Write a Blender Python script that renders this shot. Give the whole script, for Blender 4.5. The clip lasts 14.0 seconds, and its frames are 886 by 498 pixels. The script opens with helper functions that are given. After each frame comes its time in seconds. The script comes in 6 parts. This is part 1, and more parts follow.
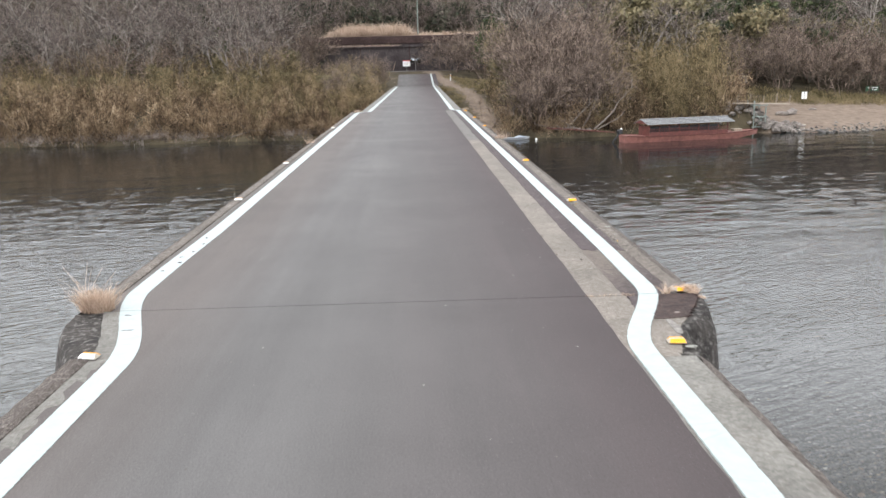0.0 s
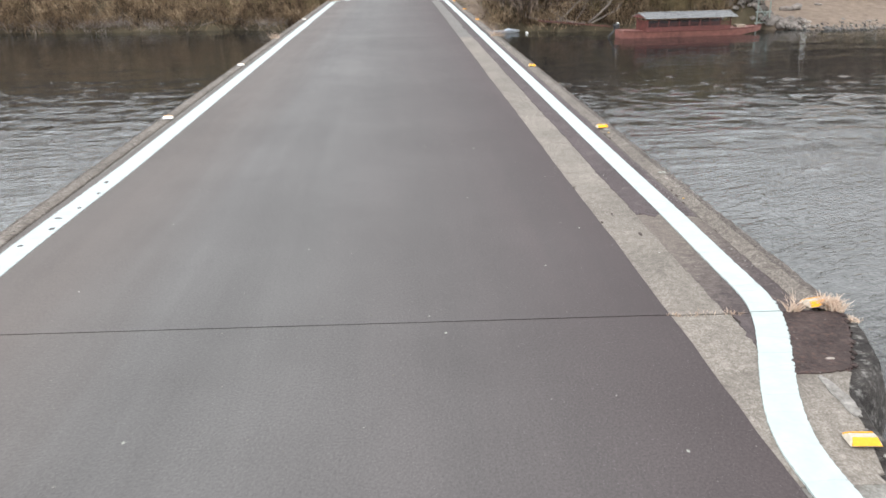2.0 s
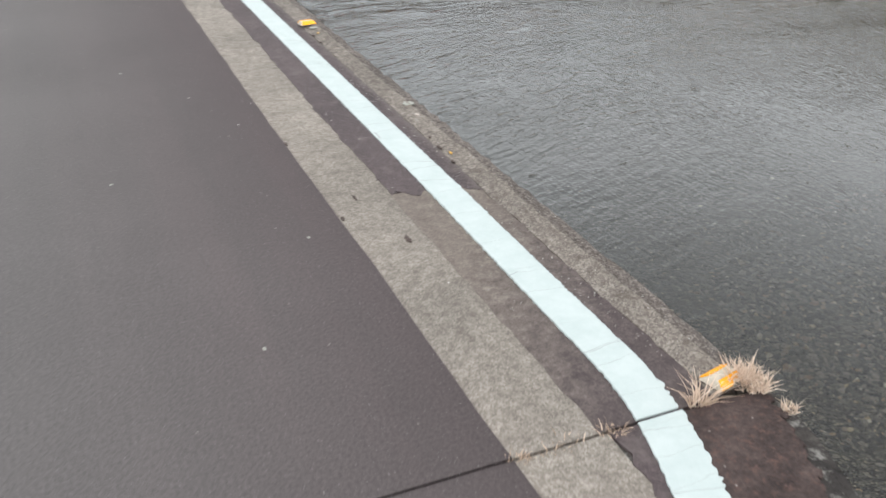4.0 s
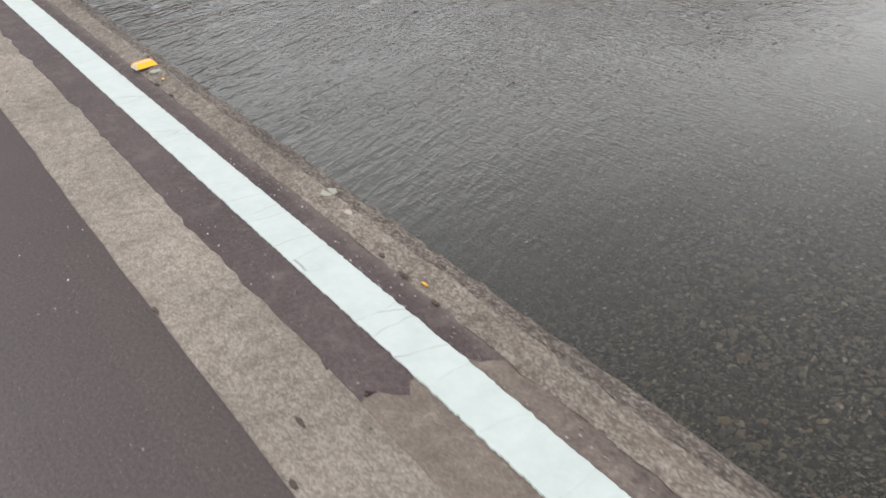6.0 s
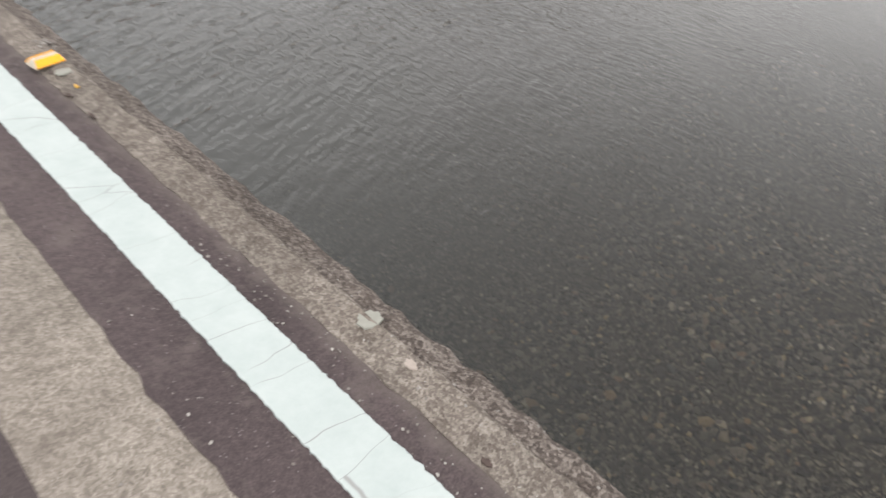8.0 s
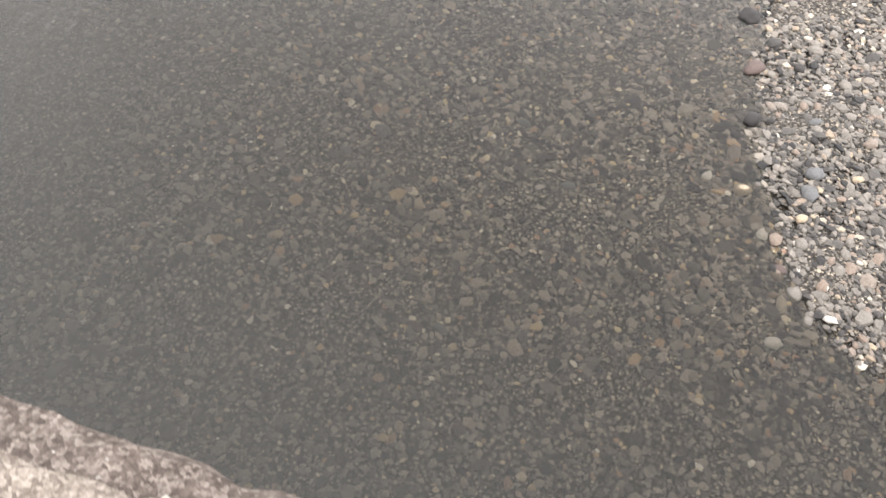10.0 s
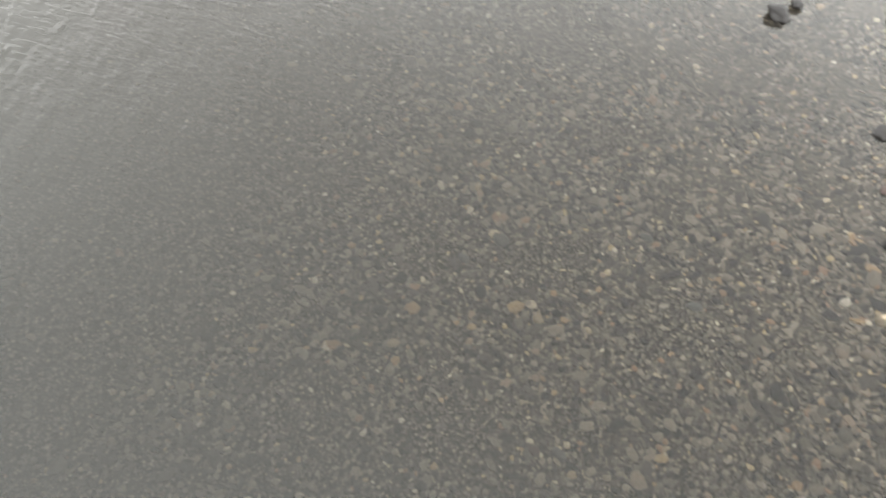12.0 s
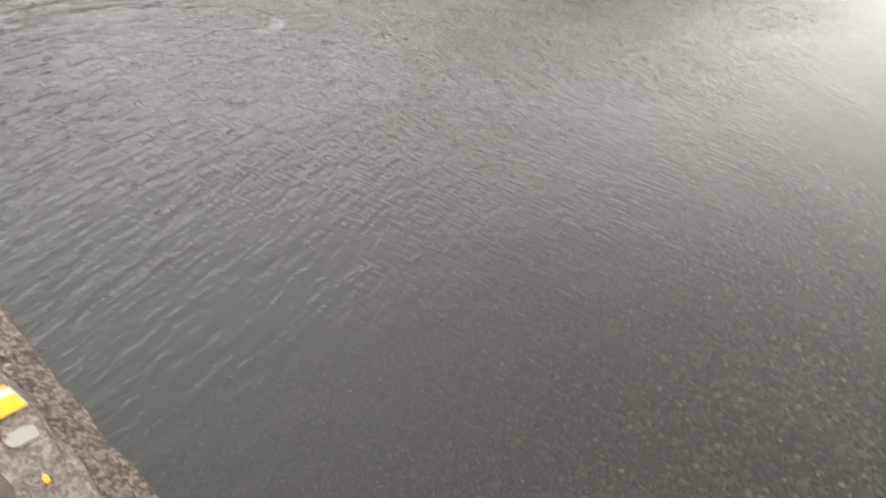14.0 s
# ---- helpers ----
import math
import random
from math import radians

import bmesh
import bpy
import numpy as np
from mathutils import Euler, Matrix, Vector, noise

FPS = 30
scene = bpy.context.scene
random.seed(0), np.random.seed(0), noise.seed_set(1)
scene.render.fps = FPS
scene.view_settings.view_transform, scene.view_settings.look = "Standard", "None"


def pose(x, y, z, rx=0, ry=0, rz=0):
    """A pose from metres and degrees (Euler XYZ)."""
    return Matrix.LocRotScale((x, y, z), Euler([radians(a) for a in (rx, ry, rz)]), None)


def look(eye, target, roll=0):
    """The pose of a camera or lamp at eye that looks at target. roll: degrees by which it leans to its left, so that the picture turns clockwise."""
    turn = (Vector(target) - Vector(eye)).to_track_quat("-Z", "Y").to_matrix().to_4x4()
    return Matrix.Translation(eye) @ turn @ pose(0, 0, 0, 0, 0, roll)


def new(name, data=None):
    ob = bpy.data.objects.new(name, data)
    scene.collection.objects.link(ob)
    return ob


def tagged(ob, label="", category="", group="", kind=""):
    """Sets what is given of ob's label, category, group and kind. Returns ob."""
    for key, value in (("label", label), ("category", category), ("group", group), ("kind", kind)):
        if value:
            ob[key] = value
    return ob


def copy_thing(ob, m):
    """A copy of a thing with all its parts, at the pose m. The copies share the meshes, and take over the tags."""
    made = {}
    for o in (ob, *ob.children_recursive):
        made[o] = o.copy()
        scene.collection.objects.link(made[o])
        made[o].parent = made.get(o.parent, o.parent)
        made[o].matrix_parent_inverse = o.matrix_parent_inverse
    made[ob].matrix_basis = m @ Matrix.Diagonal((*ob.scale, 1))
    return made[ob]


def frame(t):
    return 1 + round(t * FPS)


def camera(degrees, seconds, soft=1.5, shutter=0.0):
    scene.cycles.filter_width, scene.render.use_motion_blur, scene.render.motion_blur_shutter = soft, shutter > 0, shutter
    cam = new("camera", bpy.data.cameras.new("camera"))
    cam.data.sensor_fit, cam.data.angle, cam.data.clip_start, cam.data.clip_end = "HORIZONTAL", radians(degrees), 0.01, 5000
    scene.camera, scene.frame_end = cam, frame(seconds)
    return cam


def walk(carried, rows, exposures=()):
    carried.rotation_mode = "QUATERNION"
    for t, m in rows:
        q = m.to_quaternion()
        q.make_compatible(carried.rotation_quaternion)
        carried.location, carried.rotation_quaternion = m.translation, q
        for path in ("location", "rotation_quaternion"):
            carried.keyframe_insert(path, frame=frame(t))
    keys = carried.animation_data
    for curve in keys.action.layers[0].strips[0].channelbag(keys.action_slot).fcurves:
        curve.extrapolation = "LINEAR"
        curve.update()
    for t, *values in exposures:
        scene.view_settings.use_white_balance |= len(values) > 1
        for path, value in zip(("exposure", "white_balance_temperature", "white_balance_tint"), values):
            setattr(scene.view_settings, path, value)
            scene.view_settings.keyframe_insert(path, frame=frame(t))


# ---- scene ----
PATH = [
    (0, (-0.309, -1.448, 1.869), (-0.249, 0.505, 1.443), -1.4),
    (0.5, (-0.362, -0.722, 1.882), (-0.309, 1.229, 1.445), -0.9),
    (1, (-0.361, -0.052, 1.864), (-0.317, 1.886, 1.372), -0.8),
    (1.5, (-0.346, 0.665, 1.799), (-0.284, 2.579, 1.221), -0.7),
    (2, (-0.303, 1.241, 1.777), (-0.207, 3.124, 1.108), -0.5),
    (2.5, (-0.263, 1.872, 1.713), (-0.094, 3.713, 0.949), 0.1),
    (3, (-0.154, 2.484, 1.679), (0.173, 4.263, 0.824), 0.8),
    (3.5, (0.017, 3.07, 1.668), (0.575, 4.757, 0.75), 1.7),
    (3.7, (0.057, 3.297, 1.659), (0.699, 4.942, 0.721), 2.2),
    (5.8, (0.54, 5.195, 1.523), (1.534, 6.586, 0.485), -1.1),
    (6, (0.556, 5.345, 1.515), (1.551, 6.736, 0.477), -1.1),
    (6.5, (0.584, 5.702, 1.545), (1.602, 7.095, 0.534), -1.5),
    (7, (0.68, 6.011, 1.51), (1.696, 7.388, 0.474), -1.4),
    (7.5, (0.812, 6.358, 1.47), (1.837, 7.682, 0.376), 0.2),
    (8, (0.916, 6.704, 1.428), (2.03, 7.862, 0.238), 3.5),
    (8.5, (1.154, 7.03, 1.324), (2.373, 7.859, -0.028), 7.8),
    (9, (1.365, 7.313, 1.227), (2.634, 7.758, -0.253), 12.4),
    (9.2, (1.398, 7.384, 1.176), (2.655, 7.684, -0.35), 14.5),
    (11.3, (1.746, 7.914, 1.237), (2.997, 8.06, -0.317), 10.8),
    (11.5, (1.744, 7.959, 1.202), (3.022, 8.177, -0.32), 9.8),
    (12, (1.731, 8.03, 1.205), (3.049, 8.459, -0.237), 7.4),
    (12.5, (1.681, 8.165, 1.202), (3.01, 8.8, -0.151), 6.0),
    (13, (1.588, 8.296, 1.16), (2.907, 9.119, -0.099), 5.3),
    (13.5, (1.569, 8.412, 1.164), (2.861, 9.389, -0.009), 5.1),
    (14, (1.532, 8.375, 1.254), (2.778, 9.562, 0.235), 4.9),
]
EXPOSURES = [(0, 0.83, 6600, 13), (2.0, 0.83, 6600, 12), (3.5, 0.68, 6600, 11), (6, 0.47, 6900, 14), (7.5, 0.5, 6950, 15), (8.5, 0.92, 7100, 16), (9, 1.52, 7150, 20), (9.2, 1.52, 7150, 20), (11.3, 1.71, 7100, 12), (12.0, 1.71, 7100, 12), (12.5, 1.32, 7300, 12), (14, 0.93, 7400, 14)]
cam = camera(55.8, 14.0, shutter=0.4)
walk(cam, [(t, look(eye, target, roll)) for t, eye, target, roll in PATH], EXPOSURES)

# ---------- light ----------
SUN_ELEV, SUN_AZ = radians(40), radians(-110)
world = bpy.data.worlds.new("sky")
scene.world = world
world.use_nodes = True
wn, wl = world.node_tree.nodes, world.node_tree.links
sky = wn.new("ShaderNodeTexSky")
sky.sky_type = "NISHITA"
sky.sun_disc = False
sky.sun_elevation, sky.sun_rotation = SUN_ELEV, SUN_AZ
sky.air_density, sky.dust_density, sky.ozone_density = 1.0, 3.5, 1.5
pale = wn.new("ShaderNodeHueSaturation")
pale.inputs["Saturation"].default_value = 0.10
wl.new(sky.outputs[0], pale.inputs["Color"])
# an even layer of cloud over the clear sky
cloud = wn.new("ShaderNodeMix")
cloud.data_type = "RGBA"
cloud.inputs[0].default_value = 0.9
# the overcast is thinner, and so brighter, round the hidden sun
way = wn.new("ShaderNodeTexCoord")
towards = wn.new("ShaderNodeVectorMath")
towards.operation = "DOT_PRODUCT"
towards.inputs[1].default_value = (math.sin(SUN_AZ) * math.cos(SUN_ELEV), math.cos(SUN_AZ) * math.cos(SUN_ELEV), math.sin(SUN_ELEV))
wl.new(way.outputs["Generated"], towards.inputs[0])
lobe = wn.new("ShaderNodeMapRange")
for slot, v in zip(lobe.inputs[1:5], (-0.6, 1.0, 0.92, 1.42)):
    slot.default_value = v
wl.new(towards.outputs["Value"], lobe.inputs[0])
glow = wn.new("ShaderNodeVectorMath")
glow.operation = "SCALE"
glow.inputs[0].default_value = (8.2, 8.72, 9.1)
# and it pales towards the horizon
up = wn.new("ShaderNodeSeparateXYZ")
wl.new(way.outputs["Generated"], up.inputs[0])
rim = wn.new("ShaderNodeMapRange")
rim.interpolation_type = "SMOOTHSTEP"
for slot, v in zip(rim.inputs[1:5], (0.2, 0.6, 1.5, 0.92)):
    slot.default_value = v
wl.new(up.outputs[2], rim.inputs[0])
both = wn.new("ShaderNodeMath")
both.operation = "MULTIPLY"
wl.new(lobe.outputs[0], both.inputs[0])
wl.new(rim.outputs[0], both.inputs[1])
wl.new(both.outputs[0], glow.inputs["Scale"])
wl.new(glow.outputs[0], cloud.inputs[7])
wl.new(pale.outputs[0], cloud.inputs[6])
wl.new(cloud.outputs[2], wn["Background"].inputs["Color"])
wn["Background"].inputs["Strength"].default_value = 0.13
sun = bpy.data.lights.new("sun", "SUN")
sun.energy, sun.angle, sun.color = 0.25, radians(125), (1.0, 0.98, 0.96)
sun_ob = new("sun", sun)
sun_ob.matrix_world = look((60 * math.sin(SUN_AZ) * math.cos(SUN_ELEV), 60 * math.cos(SUN_AZ) * math.cos(SUN_ELEV), 60 * math.sin(SUN_ELEV)), (0, 0, 0))

WATER_Z = -4.0


# ---------- small tools ----------
def part(name, bm, material, parent=None, label=""):
    """Links a bmesh as one mesh object under a thing or a part."""
    me = bpy.data.meshes.new(name)
    bm.to_mesh(me)
    bm.free()
    return link_mesh(name, me, material, parent, label)


def link_mesh(name, me, material, parent=None, label=""):
    for m in material if isinstance(material, (list, tuple)) else [material]:
        me.materials.append(m)
    ob = new(name, me)
    if parent is not None:
        ob.parent = parent
    if label:
        ob["label"] = label
    return ob


def raw_mesh(name, verts, faces, smooth=False):
    """A mesh from numpy arrays: verts (n,3), faces (m,3) or (m,4)."""
    verts, faces = np.asarray(verts, np.float32), np.asarray(faces, np.int32)
    me = bpy.data.meshes.new(name)
    k = faces.shape[1]
    me.vertices.add(len(verts))
    me.vertices.foreach_set("co", verts.ravel())
    me.loops.add(faces.size)
    me.loops.foreach_set("vertex_index", faces.ravel())
    me.polygons.add(len(faces))
    me.polygons.foreach_set("loop_start", np.arange(0, faces.size, k, dtype=np.int32))
    me.polygons.foreach_set("loop_total", np.full(len(faces), k, np.int32))
    me.polygons.foreach_set("use_smooth", np.full(len(faces), smooth, bool))
    me.update(calc_edges=True)
    return me


def empty(name, m, label, category, group="", kind=""):
    ob = new(name)
    ob.empty_display_size = 0.1
    ob.matrix_basis = m
    return tagged(ob, label, category, group, kind)


def box(bm, cx, cy, cz, sx, sy, sz, rot=None, bevel=0.0):
    r = bmesh.ops.create_cube(bm, size=1.0, matrix=Matrix.Translation((cx, cy, cz)) @ (rot or Matrix()) @ Matrix.Diagonal((sx, sy, sz, 1)))
    if bevel:
        edges = list({e for v in r["verts"] for e in v.link_edges})
        bmesh.ops.bevel(bm, geom=edges, offset=bevel, segments=1, affect="EDGES")
    return bm


def rod(bm, a, b, r1, r2=None, n=8):
    """A tapered round bar from a to b."""
    a, b = Vector(a), Vector(b)
    m = Matrix.Translation((a + b) / 2) @ (b - a).to_track_quat("Z", "Y").to_matrix().to_4x4()
    bmesh.ops.create_cone(bm, cap_ends=True, segments=n, radius1=r1, radius2=r1 if r2 is None else r2, depth=(b - a).length, matrix=m)
    return bm


def prism(bm, outline, z0, z1):
    """A flat-topped block over an outline of (x, y)."""
    low = [bm.verts.new((x, y, z0)) for x, y in outline]
    top = [bm.verts.new((x, y, z1)) for x, y in outline]
    n = len(outline)
    faces = [bm.faces.new(top), bm.faces.new(low[::-1])]
    for i in range(n):
        faces.append(bm.faces.new((low[i], low[(i + 1) % n], top[(i + 1) % n], top[i])))
    bmesh.ops.recalc_face_normals(bm, faces=faces)
    return bm


def smooth01(a, b, x):
    t = np.clip((np.asarray(x, float) - a) / (b - a), 0, 1)
    return t * t * (3 - 2 * t)


# ---------- materials ----------
def mat(name, rough=0.8, metal=0.0, spec=0.5):
    m = bpy.data.materials.new(name)
    m.use_nodes = True
    b = m.node_tree.nodes["Principled BSDF"]
    b.inputs["Roughness"].default_value, b.inputs["Metallic"].default_value = rough, metal
    b.inputs["Specular IOR Level"].default_value = spec
    return m, m.node_tree.nodes, m.node_tree.links, b


def ramp(nodes, stops):
    r = nodes.new("ShaderNodeValToRGB")
    e = r.color_ramp.elements
    while len(e) < len(stops):
        e.new(0.5)
    for el, (p, c) in zip(e, stops):
        el.position, el.color = p, (*c, 1)
    return r


def tex(nodes, links, kind, scale, coords=None, **settings):
    t = nodes.new(kind)
    t.inputs["Scale"].default_value = scale
    for k, v in settings.items():
        t.inputs[k.replace("_", " ")].default_value = v
    if coords is not None:
        links.new(coords, t.inputs["Vector"])
    return t


def blend(nodes, links, a, b, fac, mode="MIX"):
    x = nodes.new("ShaderNodeMix")
    x.data_type, x.blend_type = "RGBA", mode
    for socket, v in ((x.inputs[0], fac), (x.inputs[6], a), (x.inputs[7], b)):
        if isinstance(v, bpy.types.NodeSocket):
            links.new(v, socket)
        elif isinstance(v, tuple):
            socket.default_value = (*v, 1)
        else:
            socket.default_value = v
    return x.outputs[2]


def span(nodes, links, value, a, b, to0=0.0, to1=1.0):
    x = nodes.new("ShaderNodeMapRange")
    links.new(value, x.inputs[0])
    for i, v in enumerate((a, b, to0, to1)):
        x.inputs[i + 1].default_value = v
    return x.outputs[0]


def bump(nodes, links, bsdf, height, strength=0.3, distance=0.01):
    x = nodes.new("ShaderNodeBump")
    x.inputs["Strength"].default_value, x.inputs["Distance"].default_value = strength, distance
    links.new(height, x.inputs["Height"])
    links.new(x.outputs[0], bsdf.inputs["Normal"])
    return x


def world_coords(nodes):
    return nodes.new("ShaderNodeNewGeometry").outputs["Position"]


def grainy(name, dark, light, fine=120.0, broad=1.2, rough=0.85, spec=0.4, relief=0.4, depth=0.004, speck=None, stain=None, streak=False, dusty=None):
    """A mineral surface: broad stains, fine grain, specks of aggregate and relief."""
    m, n, l, b = mat(name, rough, spec=spec)
    p = world_coords(n)
    big = tex(n, l, "ShaderNodeTexNoise", broad, p, Detail=6.0, Roughness=0.6)
    small = tex(n, l, "ShaderNodeTexNoise", fine, p, Detail=3.0, Roughness=0.7)
    c = ramp(n, [(0.3, dark), (0.7, light)])
    l.new(big.outputs[0], c.inputs[0])
    g = ramp(n, [(0.25, (0.55, 0.55, 0.55)), (0.75, (1.35, 1.35, 1.35))])
    l.new(small.outputs[0], g.inputs[0])
    col = blend(n, l, c.outputs[0], g.outputs[0], 1.0, "MULTIPLY")
    med = tex(n, l, "ShaderNodeTexNoise", fine * 0.3, p, Detail=2.0, Roughness=0.6)
    g2 = ramp(n, [(0.3, (0.78, 0.78, 0.78)), (0.7, (1.2, 1.2, 1.2))])
    l.new(med.outputs[0], g2.inputs[0])
    col = blend(n, l, col, g2.outputs[0], 1.0, "MULTIPLY")
    if stain:
        mid = tex(n, l, "ShaderNodeTexNoise", broad * 5, p, Detail=8.0, Roughness=0.72)
        col = blend(n, l, col, stain, span(n, l, mid.outputs[0], 0.52, 0.68))
    if streak:
        # wheel tracks: soft bands along the road
        mp = n.new("ShaderNodeMapping")
        mp.inputs["Scale"].default_value = (1.0, 0.05, 1.0)
        l.new(p, mp.inputs["Vector"])
        band = tex(n, l, "ShaderNodeTexNoise", 2.2, mp.outputs[0], Detail=5.0, Roughness=0.65)
        br = ramp(n, [(0.3, (0.86, 0.86, 0.86)), (0.7, (1.12, 1.12, 1.12))])
        l.new(band.outputs[0], br.inputs[0])
        col = blend(n, l, col, br.outputs[0], 1.0, "MULTIPLY")
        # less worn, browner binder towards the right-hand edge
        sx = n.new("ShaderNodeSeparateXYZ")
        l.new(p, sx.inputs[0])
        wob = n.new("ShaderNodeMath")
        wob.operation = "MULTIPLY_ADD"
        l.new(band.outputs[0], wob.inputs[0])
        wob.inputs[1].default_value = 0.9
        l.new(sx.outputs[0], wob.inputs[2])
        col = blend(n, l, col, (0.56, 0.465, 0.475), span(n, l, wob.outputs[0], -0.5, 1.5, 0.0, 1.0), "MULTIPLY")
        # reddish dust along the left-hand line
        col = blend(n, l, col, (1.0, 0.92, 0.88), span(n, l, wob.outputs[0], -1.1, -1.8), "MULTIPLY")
    if dusty:
        # pale grit and dust washed against the kerb
        sx = n.new("ShaderNodeSeparateXYZ")
        l.new(p, sx.inputs[0])
        rag = tex(n, l, "ShaderNodeTexNoise", 14, p, Detail=6.0, Roughness=0.7)
        wob = n.new("ShaderNodeMath")
        wob.operation = "MULTIPLY_ADD"
        l.new(rag.outputs[0], wob.inputs[0])
        wob.inputs[1].default_value = 0.10
        l.new(sx.outputs[0], wob.inputs[2])
        col = blend(n, l, col, dusty, span(n, l, wob.outputs[0], 1.80, 1.86, 0.0, 0.6))
    if speck:
        v = tex(n, l, "ShaderNodeTexVoronoi", fine * 0.55, p)
        far = span(n, l, v.outputs["Distance"], 0.10, 0.22, 1.0, 0.0)
        pick = span(n, l, v.outputs["Color"], 0.78, 0.8)
        mul = n.new("ShaderNodeMath")
        mul.operation = "MULTIPLY"
        l.new(far, mul.inputs[0])
        l.new(pick, mul.inputs[1])
        col = blend(n, l, col, speck, mul.outputs[0])
    l.new(col, b.inputs["Base Color"])
    bump(n, l, b, small.outputs[0], relief, depth)
    return m


def island_mat(name, stops, rough=0.8, translucent=0.0, spec=0.25):
    """A plant surface whose pieces differ one from another along a colour ramp."""
    m, n, l, b = mat(name, rough, spec=spec)
    g = n.new("ShaderNodeNewGeometry")
    patch = tex(n, l, "ShaderNodeTexNoise", 0.7, g.outputs["Position"], Detail=5.0, Roughness=0.65)
    mix = n.new("ShaderNodeMath")
    mix.operation = "MULTIPLY_ADD"
    l.new(g.outputs["Random Per Island"], mix.inputs[0])
    mix.inputs[1].default_value = 0.72
    l.new(span(n, l, patch.outputs[0], 0.35, 0.65, -0.24, 0.44), mix.inputs[2])
    c = ramp(n, stops)
    l.new(mix.outputs[0], c.inputs[0])
    l.new(c.outputs[0], b.inputs["Base Color"])
    if translucent:
        t = n.new("ShaderNodeBsdfTranslucent")
        l.new(c.outputs[0], t.inputs[0])
        mx = n.new("ShaderNodeMixShader")
        mx.inputs[0].default_value = translucent
        l.new(b.outputs[0], mx.inputs[1])
        l.new(t.outputs[0], mx.inputs[2])
        l.new(mx.outputs[0], n["Material Output"].inputs[0])
    return m


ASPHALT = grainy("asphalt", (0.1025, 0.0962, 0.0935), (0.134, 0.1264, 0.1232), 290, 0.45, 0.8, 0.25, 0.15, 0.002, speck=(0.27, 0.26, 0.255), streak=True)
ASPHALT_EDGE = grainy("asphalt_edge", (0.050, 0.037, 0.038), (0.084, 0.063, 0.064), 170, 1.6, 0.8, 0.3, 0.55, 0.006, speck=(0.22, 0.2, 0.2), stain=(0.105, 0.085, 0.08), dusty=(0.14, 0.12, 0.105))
ASPHALT_PATCH = grainy("asphalt_patch", (0.030, 0.019, 0.017), (0.070, 0.048, 0.043), 80, 6.0, 0.85, 0.3, 0.9, 0.012, speck=(0.24, 0.21, 0.2), stain=(0.10, 0.055, 0.045))


def worn_patch():
    """Asphalt worn through to brown concrete, with a ragged, gradual edge between the two."""
    m, n, l, b = mat("worn_patch", 0.87, spec=0.3)
    p = world_coords(n)
    sep = n.new("ShaderNodeSeparateXYZ")
    l.new(p, sep.inputs[0])
    fine = tex(n, l, "ShaderNodeTexNoise", 130, p, Detail=3.0, Roughness=0.7)
    lump = tex(n, l, "ShaderNodeTexNoise", 16, p, Detail=7.0, Roughness=0.72)
    bare = ramp(n, [(0.3, (0.1, 0.08, 0.069)), (0.55, (0.142, 0.117, 0.1)), (0.72, (0.2, 0.172, 0.148))])
    tar = ramp(n, [(0.3, (0.044, 0.033, 0.033)), (0.6, (0.078, 0.06, 0.058)), (0.75, (0.12, 0.1, 0.09))])
    slant = n.new("ShaderNodeMath")
    slant.operation = "MULTIPLY_ADD"
    l.new(sep.outputs[0], slant.inputs[0])
    slant.inputs[1].default_value = -1.6
    l.new(sep.outputs[1], slant.inputs[2])
    rag = n.new("ShaderNodeMath")
    rag.operation = "MULTIPLY_ADD"
    l.new(lump.outputs[0], rag.inputs[0])
    rag.inputs[1].default_value = 1.3
    l.new(slant.outputs[0], rag.inputs[2])
    for c in (bare, tar):
        l.new(lump.outputs[0], c.inputs[0])
    col = blend(n, l, tar.outputs[0], bare.outputs[0], span(n, l, rag.outputs[0], 3.55, 4.55))
    g = ramp(n, [(0.25, (0.6, 0.6, 0.6)), (0.75, (1.35, 1.35, 1.35))])
    l.new(fine.outputs[0], g.inputs[0])
    l.new(blend(n, l, col, g.outputs[0], 1.0, "MULTIPLY"), b.inputs["Base Color"])
    bump(n, l, b, lump.outputs[0], 0.5, 0.006)
    return m


WORN_PATCH = worn_patch()
CONCRETE_GREY = grainy("concrete_grey", (0.14, 0.132, 0.118), (0.23, 0.218, 0.195), 100, 2.0, 0.88, 0.3, 0.4, 0.005, speck=(0.34, 0.33, 0.3), stain=(0.12, 0.105, 0.09))
CONCRETE_PIER = grainy("concrete_pier", (0.06, 0.055, 0.05), (0.22, 0.21, 0.195), 60, 2.2, 0.9, 0.3, 0.8, 0.02, stain=(0.04, 0.035, 0.03))


